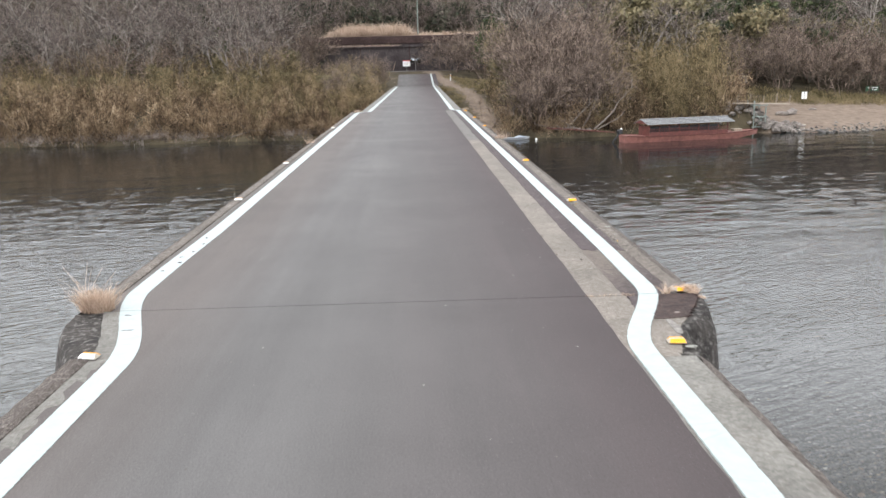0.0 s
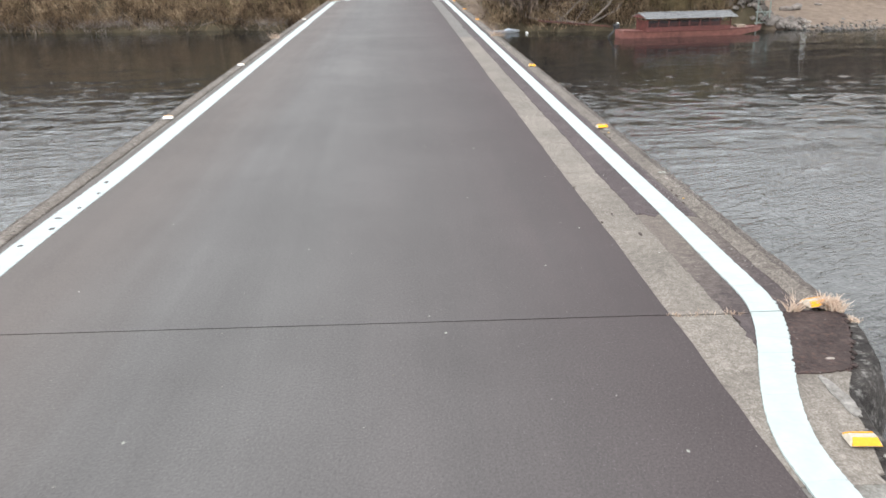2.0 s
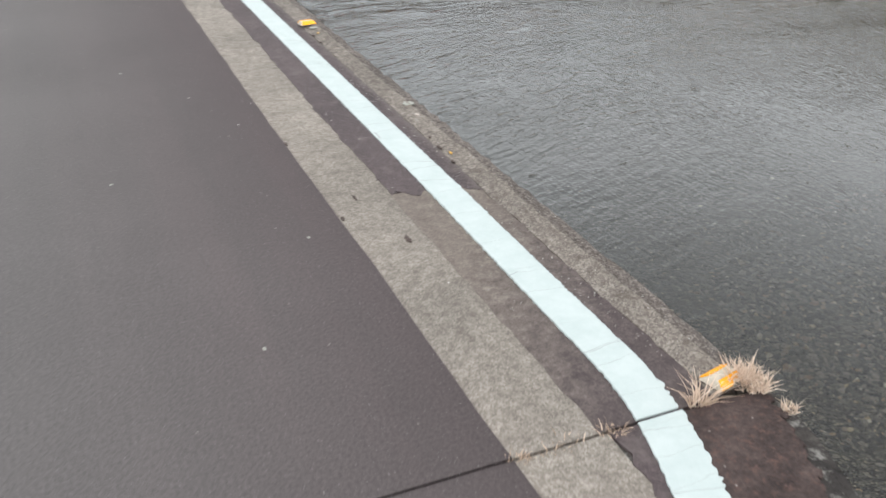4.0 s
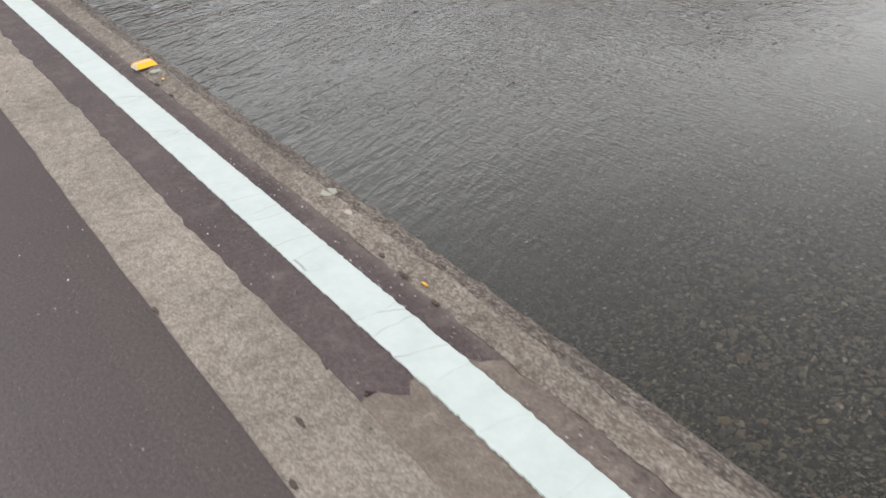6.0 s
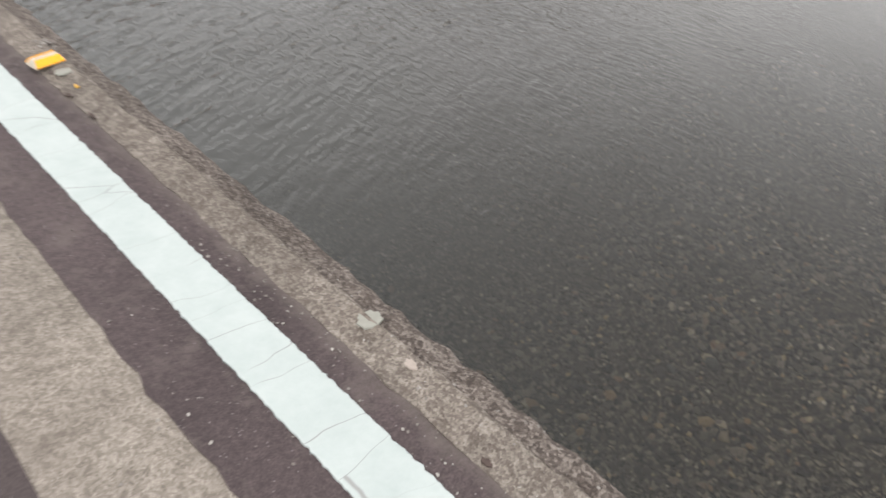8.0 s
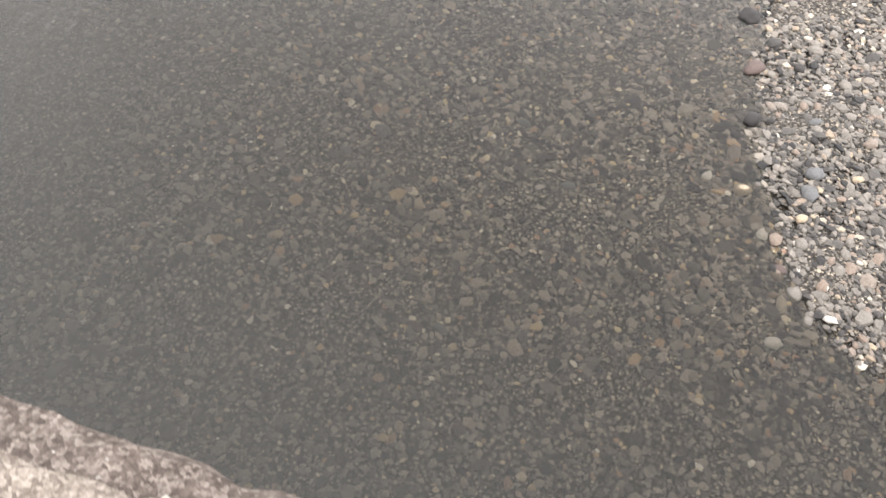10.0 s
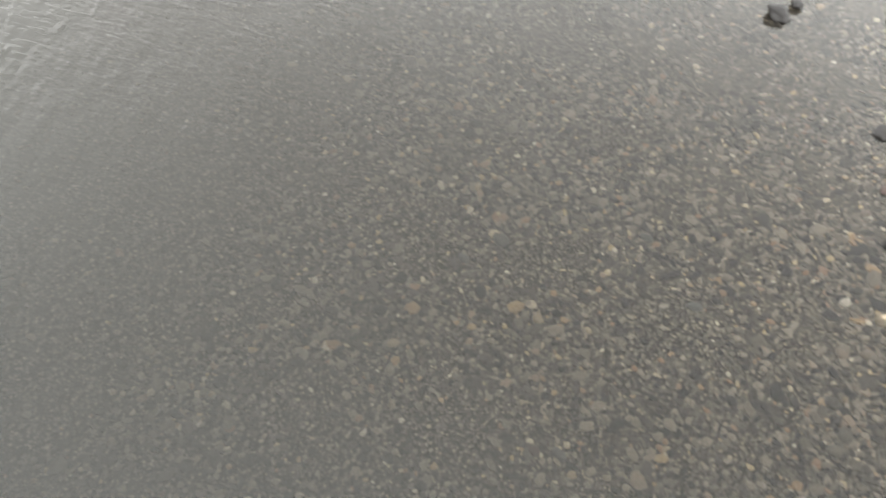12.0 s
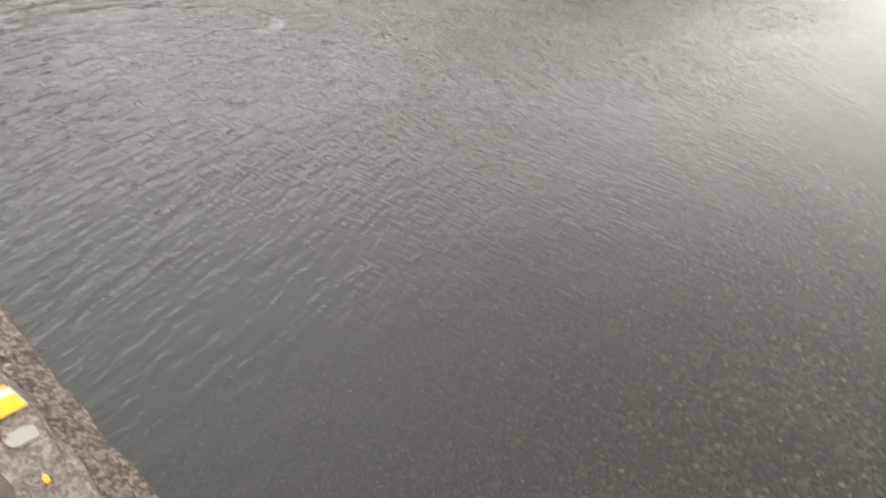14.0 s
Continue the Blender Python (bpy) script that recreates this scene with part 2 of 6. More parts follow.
def aggregate(name, dark, mid, light, cell=70.0, rough=0.9, relief=0.8, depth=0.008, stain=(0.1, 0.08, 0.066), amount=0.55, lumpy=1.0):
    """Washed-out old concrete: gravel grains of many tones in a darker paste, with stains."""
    m, n, l, b = mat(name, rough, spec=0.3)
    p = world_coords(n)
    v = tex(n, l, "ShaderNodeTexVoronoi", cell, p)
    v2 = tex(n, l, "ShaderNodeTexVoronoi", cell * 0.37, p)
    tone = n.new("ShaderNodeMath")
    tone.operation = "MULTIPLY_ADD"
    l.new(v2.outputs["Color"], tone.inputs[0])
    tone.inputs[1].default_value = 0.3
    half = n.new("ShaderNodeMath")
    half.operation = "MULTIPLY"
    l.new(v.outputs["Color"], half.inputs[0])
    half.inputs[1].default_value = 0.7
    l.new(half.outputs[0], tone.inputs[2])
    c = ramp(n, [(0.3, dark), (0.52, mid), (0.72, light)])
    l.new(tone.outputs[0], c.inputs[0])
    fine = tex(n, l, "ShaderNodeTexNoise", 260, p, Detail=2.0)
    g = ramp(n, [(0.25, (0.7, 0.7, 0.7)), (0.75, (1.25, 1.25, 1.25))])
    l.new(fine.outputs[0], g.inputs[0])
    col = blend(n, l, c.outputs[0], g.outputs[0], 1.0, "MULTIPLY")
    big = tex(n, l, "ShaderNodeTexNoise", 6.0, p, Detail=8.0, Roughness=0.7)
    col = blend(n, l, col, stain, span(n, l, big.outputs[0], 0.47, 0.68, 0.0, amount))
    lump = tex(n, l, "ShaderNodeTexNoise", 17.0, p, Detail=4.0, Roughness=0.6)
    lr = ramp(n, [(0.32, (1 - 0.4 * lumpy, 1 - 0.43 * lumpy, 1 - 0.45 * lumpy)), (0.68, (1 + 0.32 * lumpy,) * 3)])
    l.new(lump.outputs[0], lr.inputs[0])
    col = blend(n, l, col, lr.outputs[0], 1.0, "MULTIPLY")
    wide = tex(n, l, "ShaderNodeTexNoise", 1.1, p, Detail=4.0)
    w = ramp(n, [(0.3, (0.8, 0.8, 0.8)), (0.7, (1.2, 1.2, 1.2))])
    l.new(wide.outputs[0], w.inputs[0])
    col = blend(n, l, col, w.outputs[0], 1.0, "MULTIPLY")
    l.new(col, b.inputs["Base Color"])
    h = n.new("ShaderNodeMath")
    h.operation = "MULTIPLY_ADD"
    l.new(v.outputs["Distance"], h.inputs[0])
    h.inputs[1].default_value = -0.8
    l.new(big.outputs[0], h.inputs[2])
    bump(n, l, b, h.outputs[0], relief, depth)
    return m


CONCRETE_KERB = aggregate("concrete_kerb", (0.105, 0.088, 0.076), (0.152, 0.131, 0.113), (0.215, 0.192, 0.168), 140, 0.9, 0.5, 0.004, amount=0.3, lumpy=0.6)
CONCRETE_EDGE = aggregate("concrete_edge", (0.062, 0.05, 0.044), (0.105, 0.087, 0.076), (0.195, 0.17, 0.152), 125, 0.92, 0.8, 0.007, (0.05, 0.037, 0.03), 0.35, lumpy=0.55)
CONCRETE_WORN = grainy("concrete_worn", (0.135, 0.124, 0.114), (0.165, 0.153, 0.142), 200, 0.8, 0.88, 0.3, 0.2, 0.002, stain=(0.125, 0.115, 0.105))
CONCRETE_STRIP = aggregate("concrete_strip", (0.155, 0.134, 0.114), (0.205, 0.18, 0.155), (0.262, 0.235, 0.205), 150, 0.9, 0.3, 0.003, (0.13, 0.11, 0.095), 0.5, lumpy=0.4)
STAINED = grainy("stained_concrete", (0.016, 0.013, 0.012), (0.085, 0.074, 0.066), 55, 4.0, 0.9, 0.3, 1.0, 0.02, stain=(0.27, 0.255, 0.235))
WALL_DARK = grainy("wall_dark", (0.045, 0.036, 0.036), (0.10, 0.085, 0.085), 14, 0.35, 0.9, 0.2, 0.5, 0.02, stain=(0.035, 0.027, 0.028))
WALL_CAP = grainy("wall_cap", (0.035, 0.022, 0.020), (0.075, 0.048, 0.044), 12, 0.5, 0.9, 0.2, 0.5, 0.02)


def paint_mat():
    m, n, l, b = mat("road_paint", 0.55, spec=0.4)
    p = world_coords(n)
    shift = n.new("ShaderNodeVectorMath")
    shift.operation = "MULTIPLY_ADD"
    warp = tex(n, l, "ShaderNodeTexNoise", 2.6, p, Detail=4.0)
    l.new(warp.outputs["Color"], shift.inputs[0])
    shift.inputs[1].default_value = (0.10, 0.18, 0)
    l.new(p, shift.inputs[2])
    squash = n.new("ShaderNodeVectorMath")
    squash.operation = "MULTIPLY"
    squash.inputs[1].default_value = (0.7, 5.0, 1)
    l.new(shift.outputs[0], squash.inputs[0])
    v = n.new("ShaderNodeTexVoronoi")
    v.feature = "DISTANCE_TO_EDGE"
    v.inputs["Scale"].default_value = 1.0
    l.new(squash.outputs[0], v.inputs["Vector"])
    crack = span(n, l, v.outputs["Distance"], 0.0012, 0.004, 1.0, 0.0)
    where = tex(n, l, "ShaderNodeTexNoise", 5.0, p, Detail=2.0)
    mul = n.new("ShaderNodeMath")
    mul.operation = "MULTIPLY"
    l.new(crack, mul.inputs[0])
    l.new(span(n, l, where.outputs[0], 0.32, 0.5), mul.inputs[1])
    dirt = tex(n, l, "ShaderNodeTexNoise", 7.0, p, Detail=8.0, Roughness=0.75)
    base = ramp(n, [(0.3, (0.34, 0.39, 0.38)), (0.62, (0.405, 0.45, 0.44))])
    l.new(dirt.outputs[0], base.inputs[0])
    col = blend(n, l, base.outputs[0], (0.25, 0.255, 0.25), mul.outputs[0])
    l.new(col, b.inputs["Base Color"])
    grain = tex(n, l, "ShaderNodeTexNoise", 140, p, Detail=2.0)
    bump(n, l, b, grain.outputs[0], 0.25, 0.003)
    return m


PAINT = paint_mat()


RIPPLE_SHORT, RIPPLE_LONG = 0.4, 4.0


def water_mat():
    """River water: clear over the shallows and cloudier with depth, with a rippled glossy skin."""
    m, n, l, b = mat("river_water")
    n.remove(b)
    p = world_coords(n)
    sep = n.new("ShaderNodeSeparateXYZ")
    l.new(p, sep.inputs[0])

    def math(op, a, c):
        x = n.new("ShaderNodeMath")
        x.operation = op
        for s, v in zip(x.inputs, (a, c)):
            if isinstance(v, bpy.types.NodeSocket):
                l.new(v, s)
            else:
                s.default_value = v
        return x.outputs[0]

    # ripples: two crossing trains of short wind waves on longer ones
    def train(turn, length, scale, detail=2.0, twist=0.5):
        mp = n.new("ShaderNodeMapping")
        mp.vector_type = "TEXTURE"
        mp.inputs["Rotation"].default_value = (0, 0, radians(turn))
        mp.inputs["Scale"].default_value = (length, 1.0, 1.0)
        l.new(p, mp.inputs["Vector"])
        return math("SUBTRACT", tex(n, l, "ShaderNodeTexNoise", scale, mp.outputs[0], Detail=detail, Roughness=0.5, Distortion=twist).outputs[0], 0.5)

    across = math("MULTIPLY", train(26, 4.0, 5.5, 1.0, 0.3), span(n, l, sep.outputs[0], 6.0, 14.0, 1.7, 0.5))
    along = math("MULTIPLY", train(94, 3.2, 11.0), span(n, l, sep.outputs[0], 3.0, 8.0, 0.3, 0.75))
    short = math("ADD", math("ADD", across, along), math("MULTIPLY", train(10, 2.6, 17.0), 0.4))
    # single steep wavelets standing out of the gentler ones
    crest = math("MULTIPLY", math("MAXIMUM", math("SUBTRACT", train(22, 3.4, 7.0, 1.0, 0.2), 0.10), 0.0), 2.6)
    short = math("ADD", short, crest)
    long_ = train(8, 2.2, 1.25, 3.0)
    # gusts ruffle the near and middle water in patches; under the far bank it lies still
    gust = tex(n, l, "ShaderNodeTexNoise", 0.75, p, Detail=4.0, Roughness=0.6).outputs[0]
    bar = span(n, l, sep.outputs[1], 18.0, 46.0, 0.24, 0.72)
    ruffle = math("MAXIMUM", span(n, l, math("SUBTRACT", gust, bar), -0.03, 0.04, 0.0, 1.0), span(n, l, sep.outputs[1], 25.0, 44.0, 0.36, 0.17))
    swell = tex(n, l, "ShaderNodeTexNoise", 0.3, p, Detail=3.0, Roughness=0.6).outputs[0]
    short = math("MULTIPLY", short, span(n, l, swell, 0.36, 0.64, 0.8, 1.2))
    near = span(n, l, math("SUBTRACT", sep.outputs[1], math("MULTIPLY", sep.outputs[0], 0.4)), 4.5, 14.5, 0.12, 1.0)
    small = math("MULTIPLY", math("MULTIPLY", short, ruffle), math("MULTIPLY", math("MULTIPLY", near, span(n, l, sep.outputs[1], 24.0, 42.0, 1.0, 0.45)), RIPPLE_SHORT))
    large = math("MULTIPLY", math("MULTIPLY", long_, ruffle), math("MULTIPLY", span(n, l, sep.outputs[1], 22.0, 34.0, 0.0, 1.0), RIPPLE_LONG))
    h = math("ADD", small, large)
    bp = n.new("ShaderNodeBump")
    bp.inputs["Strength"].default_value, bp.inputs["Distance"].default_value = 1.0, 0.05
    l.new(h, bp.inputs["Height"])
    gloss = n.new("ShaderNodeBsdfGlossy")
    gloss.inputs["Roughness"].default_value = 0.03
    gloss.inputs["Color"].default_value = (1, 1, 1, 1)
    l.new(bp.outputs[0], gloss.inputs["Normal"])
    fres = n.new("ShaderNodeFresnel")
    fres.inputs["IOR"].default_value = 1.333
    l.new(bp.outputs[0], fres.inputs["Normal"])
    clear = n.new("ShaderNodeBsdfTransparent")
    clear.inputs[0].default_value = (0.67, 0.65, 0.605, 1)
    cloudy = n.new("ShaderNodeBsdfDiffuse")
    # cloudiness grows with the depth under the surface, away from the gravel bar
    away = math("SUBTRACT", math("MULTIPLY", sep.outputs[1], 0.6), math("MULTIPLY", sep.outputs[0], 1.2))
    depth = math("MAXIMUM", span(n, l, away, -6.0, 4.0, 0.03, 0.8), span(n, l, sep.outputs[1], 6.0, 15.0, 0.06, 0.97))
    # suspended silt shows pale over the shallows; the deep channel is dark
    silt = blend(n, l, (0.036, 0.035, 0.031), (0.062, 0.064, 0.060), span(n, l, away, -2.0, 6.0))
    l.new(blend(n, l, silt, (0.011, 0.013, 0.013), span(n, l, sep.outputs[1], 13.0, 32.0)), cloudy.inputs[0])
    under = n.new("ShaderNodeMixShader")
    l.new(depth, under.inputs[0])
    l.new(clear.outputs[0], under.inputs[1])
    l.new(cloudy.outputs[0], under.inputs[2])
    top = n.new("ShaderNodeMixShader")
    l.new(fres.outputs[0], top.inputs[0])
    l.new(under.outputs[0], top.inputs[1])
    l.new(gloss.outputs[0], top.inputs[2])
    l.new(top.outputs[0], n["Material Output"].inputs[0])
    return m


WATER = water_mat()


def ground_mat():
    """Gravel low down, dry grass and leaf litter on the banks and the hill."""
    m, n, l, b = mat("ground", 0.95, spec=0.2)
    p = world_coords(n)
    sep = n.new("ShaderNodeSeparateXYZ")
    l.new(p, sep.inputs[0])
    v = tex(n, l, "ShaderNodeTexVoronoi", 26, p)
    e = span(n, l, v.outputs["Distance"], 0.25, 0.7, 1.0, 0.45)
    # pebbles of two sizes, each of its own tone, in dark gaps
    layers = []
    for cells in (v, tex(n, l, "ShaderNodeTexVoronoi", 43, p)):
        one = n.new("ShaderNodeSeparateColor")
        l.new(cells.outputs["Color"], one.inputs[0])
        stone = ramp(n, [(0.0, (0.028, 0.027, 0.026)), (0.3, (0.075, 0.07, 0.063)), (0.6, (0.14, 0.127, 0.112)), (0.88, (0.215, 0.193, 0.165)), (1.0, (0.36, 0.31, 0.24))])
        l.new(one.outputs[0], stone.inputs[0])
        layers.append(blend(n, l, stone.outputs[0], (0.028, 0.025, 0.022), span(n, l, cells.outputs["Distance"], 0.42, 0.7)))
    sort = tex(n, l, "ShaderNodeTexNoise", 9, p, Detail=3.0)
    grav = blend(n, l, layers[0], layers[1], span(n, l, sort.outputs[0], 0.48, 0.5))
    broad = tex(n, l, "ShaderNodeTexNoise", 0.5, p, Detail=8.0, Roughness=0.7)
    soil = ramp(n, [(0.3, (0.04, 0.031, 0.021)), (0.5, (0.075, 0.06, 0.038)), (0.7, (0.12, 0.098, 0.062))])
    l.new(broad.outputs[0], soil.inputs[0])
    edge = n.new("ShaderNodeMath")
    edge.operation = "ADD"
    l.new(sep.outputs[2], edge.inputs[0])
    l.new(span(n, l, broad.outputs[0], 0.3, 0.7, -0.4, 0.4), edge.inputs[1])
    far_side = n.new("ShaderNodeMath")
    far_side.operation = "MAXIMUM"
    l.new(span(n, l, edge.outputs[0], -2.9, -2.3), far_side.inputs[0])
    l.new(span(n, l, sep.outputs[1], 50.0, 55.0), far_side.inputs[1])
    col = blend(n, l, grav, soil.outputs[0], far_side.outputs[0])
    # bare tan sand and earth on the landing place
    tan_n = tex(n, l, "ShaderNodeTexNoise", 1.5, p, Detail=8.0, Roughness=0.7)
    tan_c = ramp(n, [(0.3, (0.12, 0.088, 0.068)), (0.7, (0.26, 0.2, 0.155))])
    l.new(tan_n.outputs[0], tan_c.inputs[0])
    inx = span(n, l, sep.outputs[0], 27.0, 29.0)
    iny = span(n, l, sep.outputs[1], 60.0, 61.0)
    top = span(n, l, edge.outputs[0], -2.2, -1.7, 1.0, 0.0)
    m1 = n.new("ShaderNodeMath"); m1.operation = "MULTIPLY"
    m2 = n.new("ShaderNodeMath"); m2.operation = "MULTIPLY"
    l.new(inx, m1.inputs[0]); l.new(iny, m1.inputs[1])
    l.new(m1.outputs[0], m2.inputs[0]); l.new(top, m2.inputs[1])
    col = blend(n, l, col, tan_c.outputs[0], m2.outputs[0])
    # trodden tan path from the road down to the small boat
    line = n.new("ShaderNodeMath"); line.operation = "MULTIPLY_ADD"
    l.new(sep.outputs[1], line.inputs[0])
    line.inputs[1].default_value = 0.13
    l.new(sep.outputs[0], line.inputs[2])
    wig = n.new("ShaderNodeMath"); wig.operation = "ADD"
    l.new(line.outputs[0], wig.inputs[0])
    l.new(span(n, l, tan_n.outputs[0], 0.3, 0.7, -0.5, 0.5), wig.inputs[1])
    rise = span(n, l, wig.outputs[0], 14.2, 14.8)
    fall = span(n, l, wig.outputs[0], 15.8, 16.5, 1.0, 0.0)
    m3 = n.new("ShaderNodeMath"); m3.operation = "MULTIPLY"
    m4 = n.new("ShaderNodeMath"); m4.operation = "MULTIPLY"
    l.new(rise, m3.inputs[0]); l.new(fall, m3.inputs[1])
    l.new(m3.outputs[0], m4.inputs[0]); l.new(iny, m4.inputs[1])
    col = blend(n, l, col, tan_c.outputs[0], m4.outputs[0])
    l.new(col, b.inputs["Base Color"])
    bump(n, l, b, e, 0.5, 0.02)
    return m


GROUND = ground_mat()


WET_STONE = [(0.0, (0.012, 0.013, 0.015)), (0.2, (0.03, 0.029, 0.029)), (0.38, (0.088, 0.08, 0.073)), (0.6, (0.165, 0.149, 0.13)), (0.8, (0.25, 0.225, 0.193)), (0.9, (0.29, 0.257, 0.217)), (0.94, (0.27, 0.17, 0.12)), (0.97, (0.46, 0.36, 0.22)), (1.0, (0.62, 0.58, 0.51))]
DRY_STONE = [(0.0, (0.022, 0.022, 0.023)), (0.2, (0.062, 0.059, 0.056)), (0.45, (0.125, 0.116, 0.104)), (0.78, (0.2, 0.185, 0.164)), (0.93, (0.2, 0.155, 0.125)), (0.97, (0.31, 0.26, 0.19)), (1.0, (0.46, 0.44, 0.4))]


def stone_mat(name, tones, per_object=False):
    m, n, l, b = mat(name, 0.75, spec=0.35)
    g = n.new("ShaderNodeNewGeometry")
    pick = n.new("ShaderNodeObjectInfo").outputs["Random"] if per_object else g.outputs["Random Per Island"]
    c = ramp(n, tones)
    l.new(pick, c.inputs[0])
    t = tex(n, l, "ShaderNodeTexNoise", 60, g.outputs["Position"], Detail=4.0)
    r = ramp(n, [(0.3, (0.75, 0.75, 0.75)), (0.7, (1.2, 1.2, 1.2))])
    l.new(t.outputs[0], r.inputs[0])
    l.new(blend(n, l, c.outputs[0], r.outputs[0], 1.0, "MULTIPLY"), b.inputs["Base Color"])
    bump(n, l, b, t.outputs[0], 0.3, 0.003)
    return m


STONES = stone_mat("river_stone", WET_STONE)
DRY_STONES = stone_mat("dry_stone", DRY_STONE)
STONE_ONE = stone_mat("single_stone", DRY_STONE, True)


def plain(name, colour, rough=0.6, metal=0.0, spread=0.25, scale=12.0):
    """Painted or worn stuff: one colour with soft blotches and fine grain."""
    m, n, l, b = mat(name, rough, metal)
    p = world_coords(n)
    t = tex(n, l, "ShaderNodeTexNoise", scale, p, Detail=6.0, Roughness=0.65)
    c = ramp(n, [(0.3, tuple(v * (1 - spread) for v in colour)), (0.7, tuple(min(1, v * (1 + spread)) for v in colour))])
    l.new(t.outputs[0], c.inputs[0])
    l.new(c.outputs[0], b.inputs["Base Color"])
    bump(n, l, b, t.outputs[0], 0.15, 0.004)
    return m


MORTAR = plain("mortar", (0.25, 0.25, 0.218), 0.8, spread=0.08, scale=60)
PALE_CHIP = plain("pale_chip", (0.32, 0.275, 0.24), 0.8, spread=0.1, scale=80)
REED = island_mat("dry_reed", [(0.0, (0.017, 0.0112, 0.0076)), (0.3, (0.11, 0.073, 0.044)), (0.65, (0.275, 0.19, 0.117)), (1.0, (0.54, 0.42, 0.285))], translucent=0.2)
DEAD_REED = island_mat("dead_reed", [(0.0, (0.17, 0.14, 0.122)), (0.5, (0.33, 0.28, 0.25)), (1.0, (0.5, 0.44, 0.4))])
CANE = island_mat("olive_cane", [(0.0, (0.0298, 0.0229, 0.0121)), (0.35, (0.1436, 0.1114, 0.0585)), (0.7, (0.2652, 0.2041, 0.113)), (1.0, (0.464, 0.3453, 0.2069))], translucent=0.2)
STRAW = island_mat("straw", [(0.0, (0.36, 0.265, 0.195)), (0.5, (0.55, 0.42, 0.325)), (1.0, (0.74, 0.61, 0.50))], translucent=0.3)
BANK_GRASS = island_mat("bank_grass", [(0.0, (0.0593, 0.0495, 0.0228)), (0.5, (0.2184, 0.1746, 0.0902)), (1.0, (0.3848, 0.3007, 0.1805))], translucent=0.3)
TWIG = island_mat("bare_twig", [(0.0, (0.0175, 0.013, 0.0114)), (0.5, (0.1206, 0.0939, 0.0813)), (1.0, (0.3328, 0.2685, 0.2371))])
BROWN_TWIG = island_mat("brown_twig", [(0.0, (0.028, 0.0195, 0.0145)), (0.5, (0.165, 0.122, 0.096)), (1.0, (0.375, 0.29, 0.238))])
BARK = grainy("bark", (0.15, 0.13, 0.115), (0.38, 0.34, 0.305), 18, 1.5, 0.9, 0.2, 0.8, 0.02)
LEAF = island_mat("evergreen_leaf", [(0.0, (0.0162, 0.0243, 0.0108)), (0.5, (0.0473, 0.0607, 0.0243)), (1.0, (0.1148, 0.1283, 0.054))], 0.55, 0.2)
SAGE = island_mat("sage_leaf", [(0.0, (0.0504, 0.043, 0.023)), (0.5, (0.175, 0.1497, 0.0829)), (1.0, (0.3221, 0.2608, 0.1531))], 0.6, 0.2)
WOODS = island_mat("hill_wood_leaf", [(0.0, (0.0225, 0.0269, 0.0179)), (0.4, (0.0538, 0.0569, 0.036)), (0.75, (0.1048, 0.0988, 0.0689)), (1.0, (0.1797, 0.1498, 0.1199))], 0.7, 0.15)


# ---------- ground, river ----------
def far_shore(x):
    """y of the far waterline."""
    x = np.asarray(x, float)
    return 70.3 - 4.2 * smooth01(-3, 9, x) + 0.5 * np.sin(x * 0.31) + 0.3 * np.sin(x * 0.83 + 1) - 1.6 * smooth01(24, 31, x) + 0.22 * np.clip(x - 31, 0, 60)


def near_shore(x):
    """y of the near waterline: a gravel bar whose tip lies beside the bridge."""
    x = np.asarray(x, float)
    line = 4.93 + 0.94 * (1 - np.exp(-np.clip(x - 6.0, 0, 60) / 1.2)) + 0.035 * np.sin(x * 4.1) + 0.03 * np.sin(x * 9.3) + 0.11 * np.clip(x - 10.8, 0, 60)
    return np.where(x < 6.0, line - 2.4 * (6.0 - x), line)


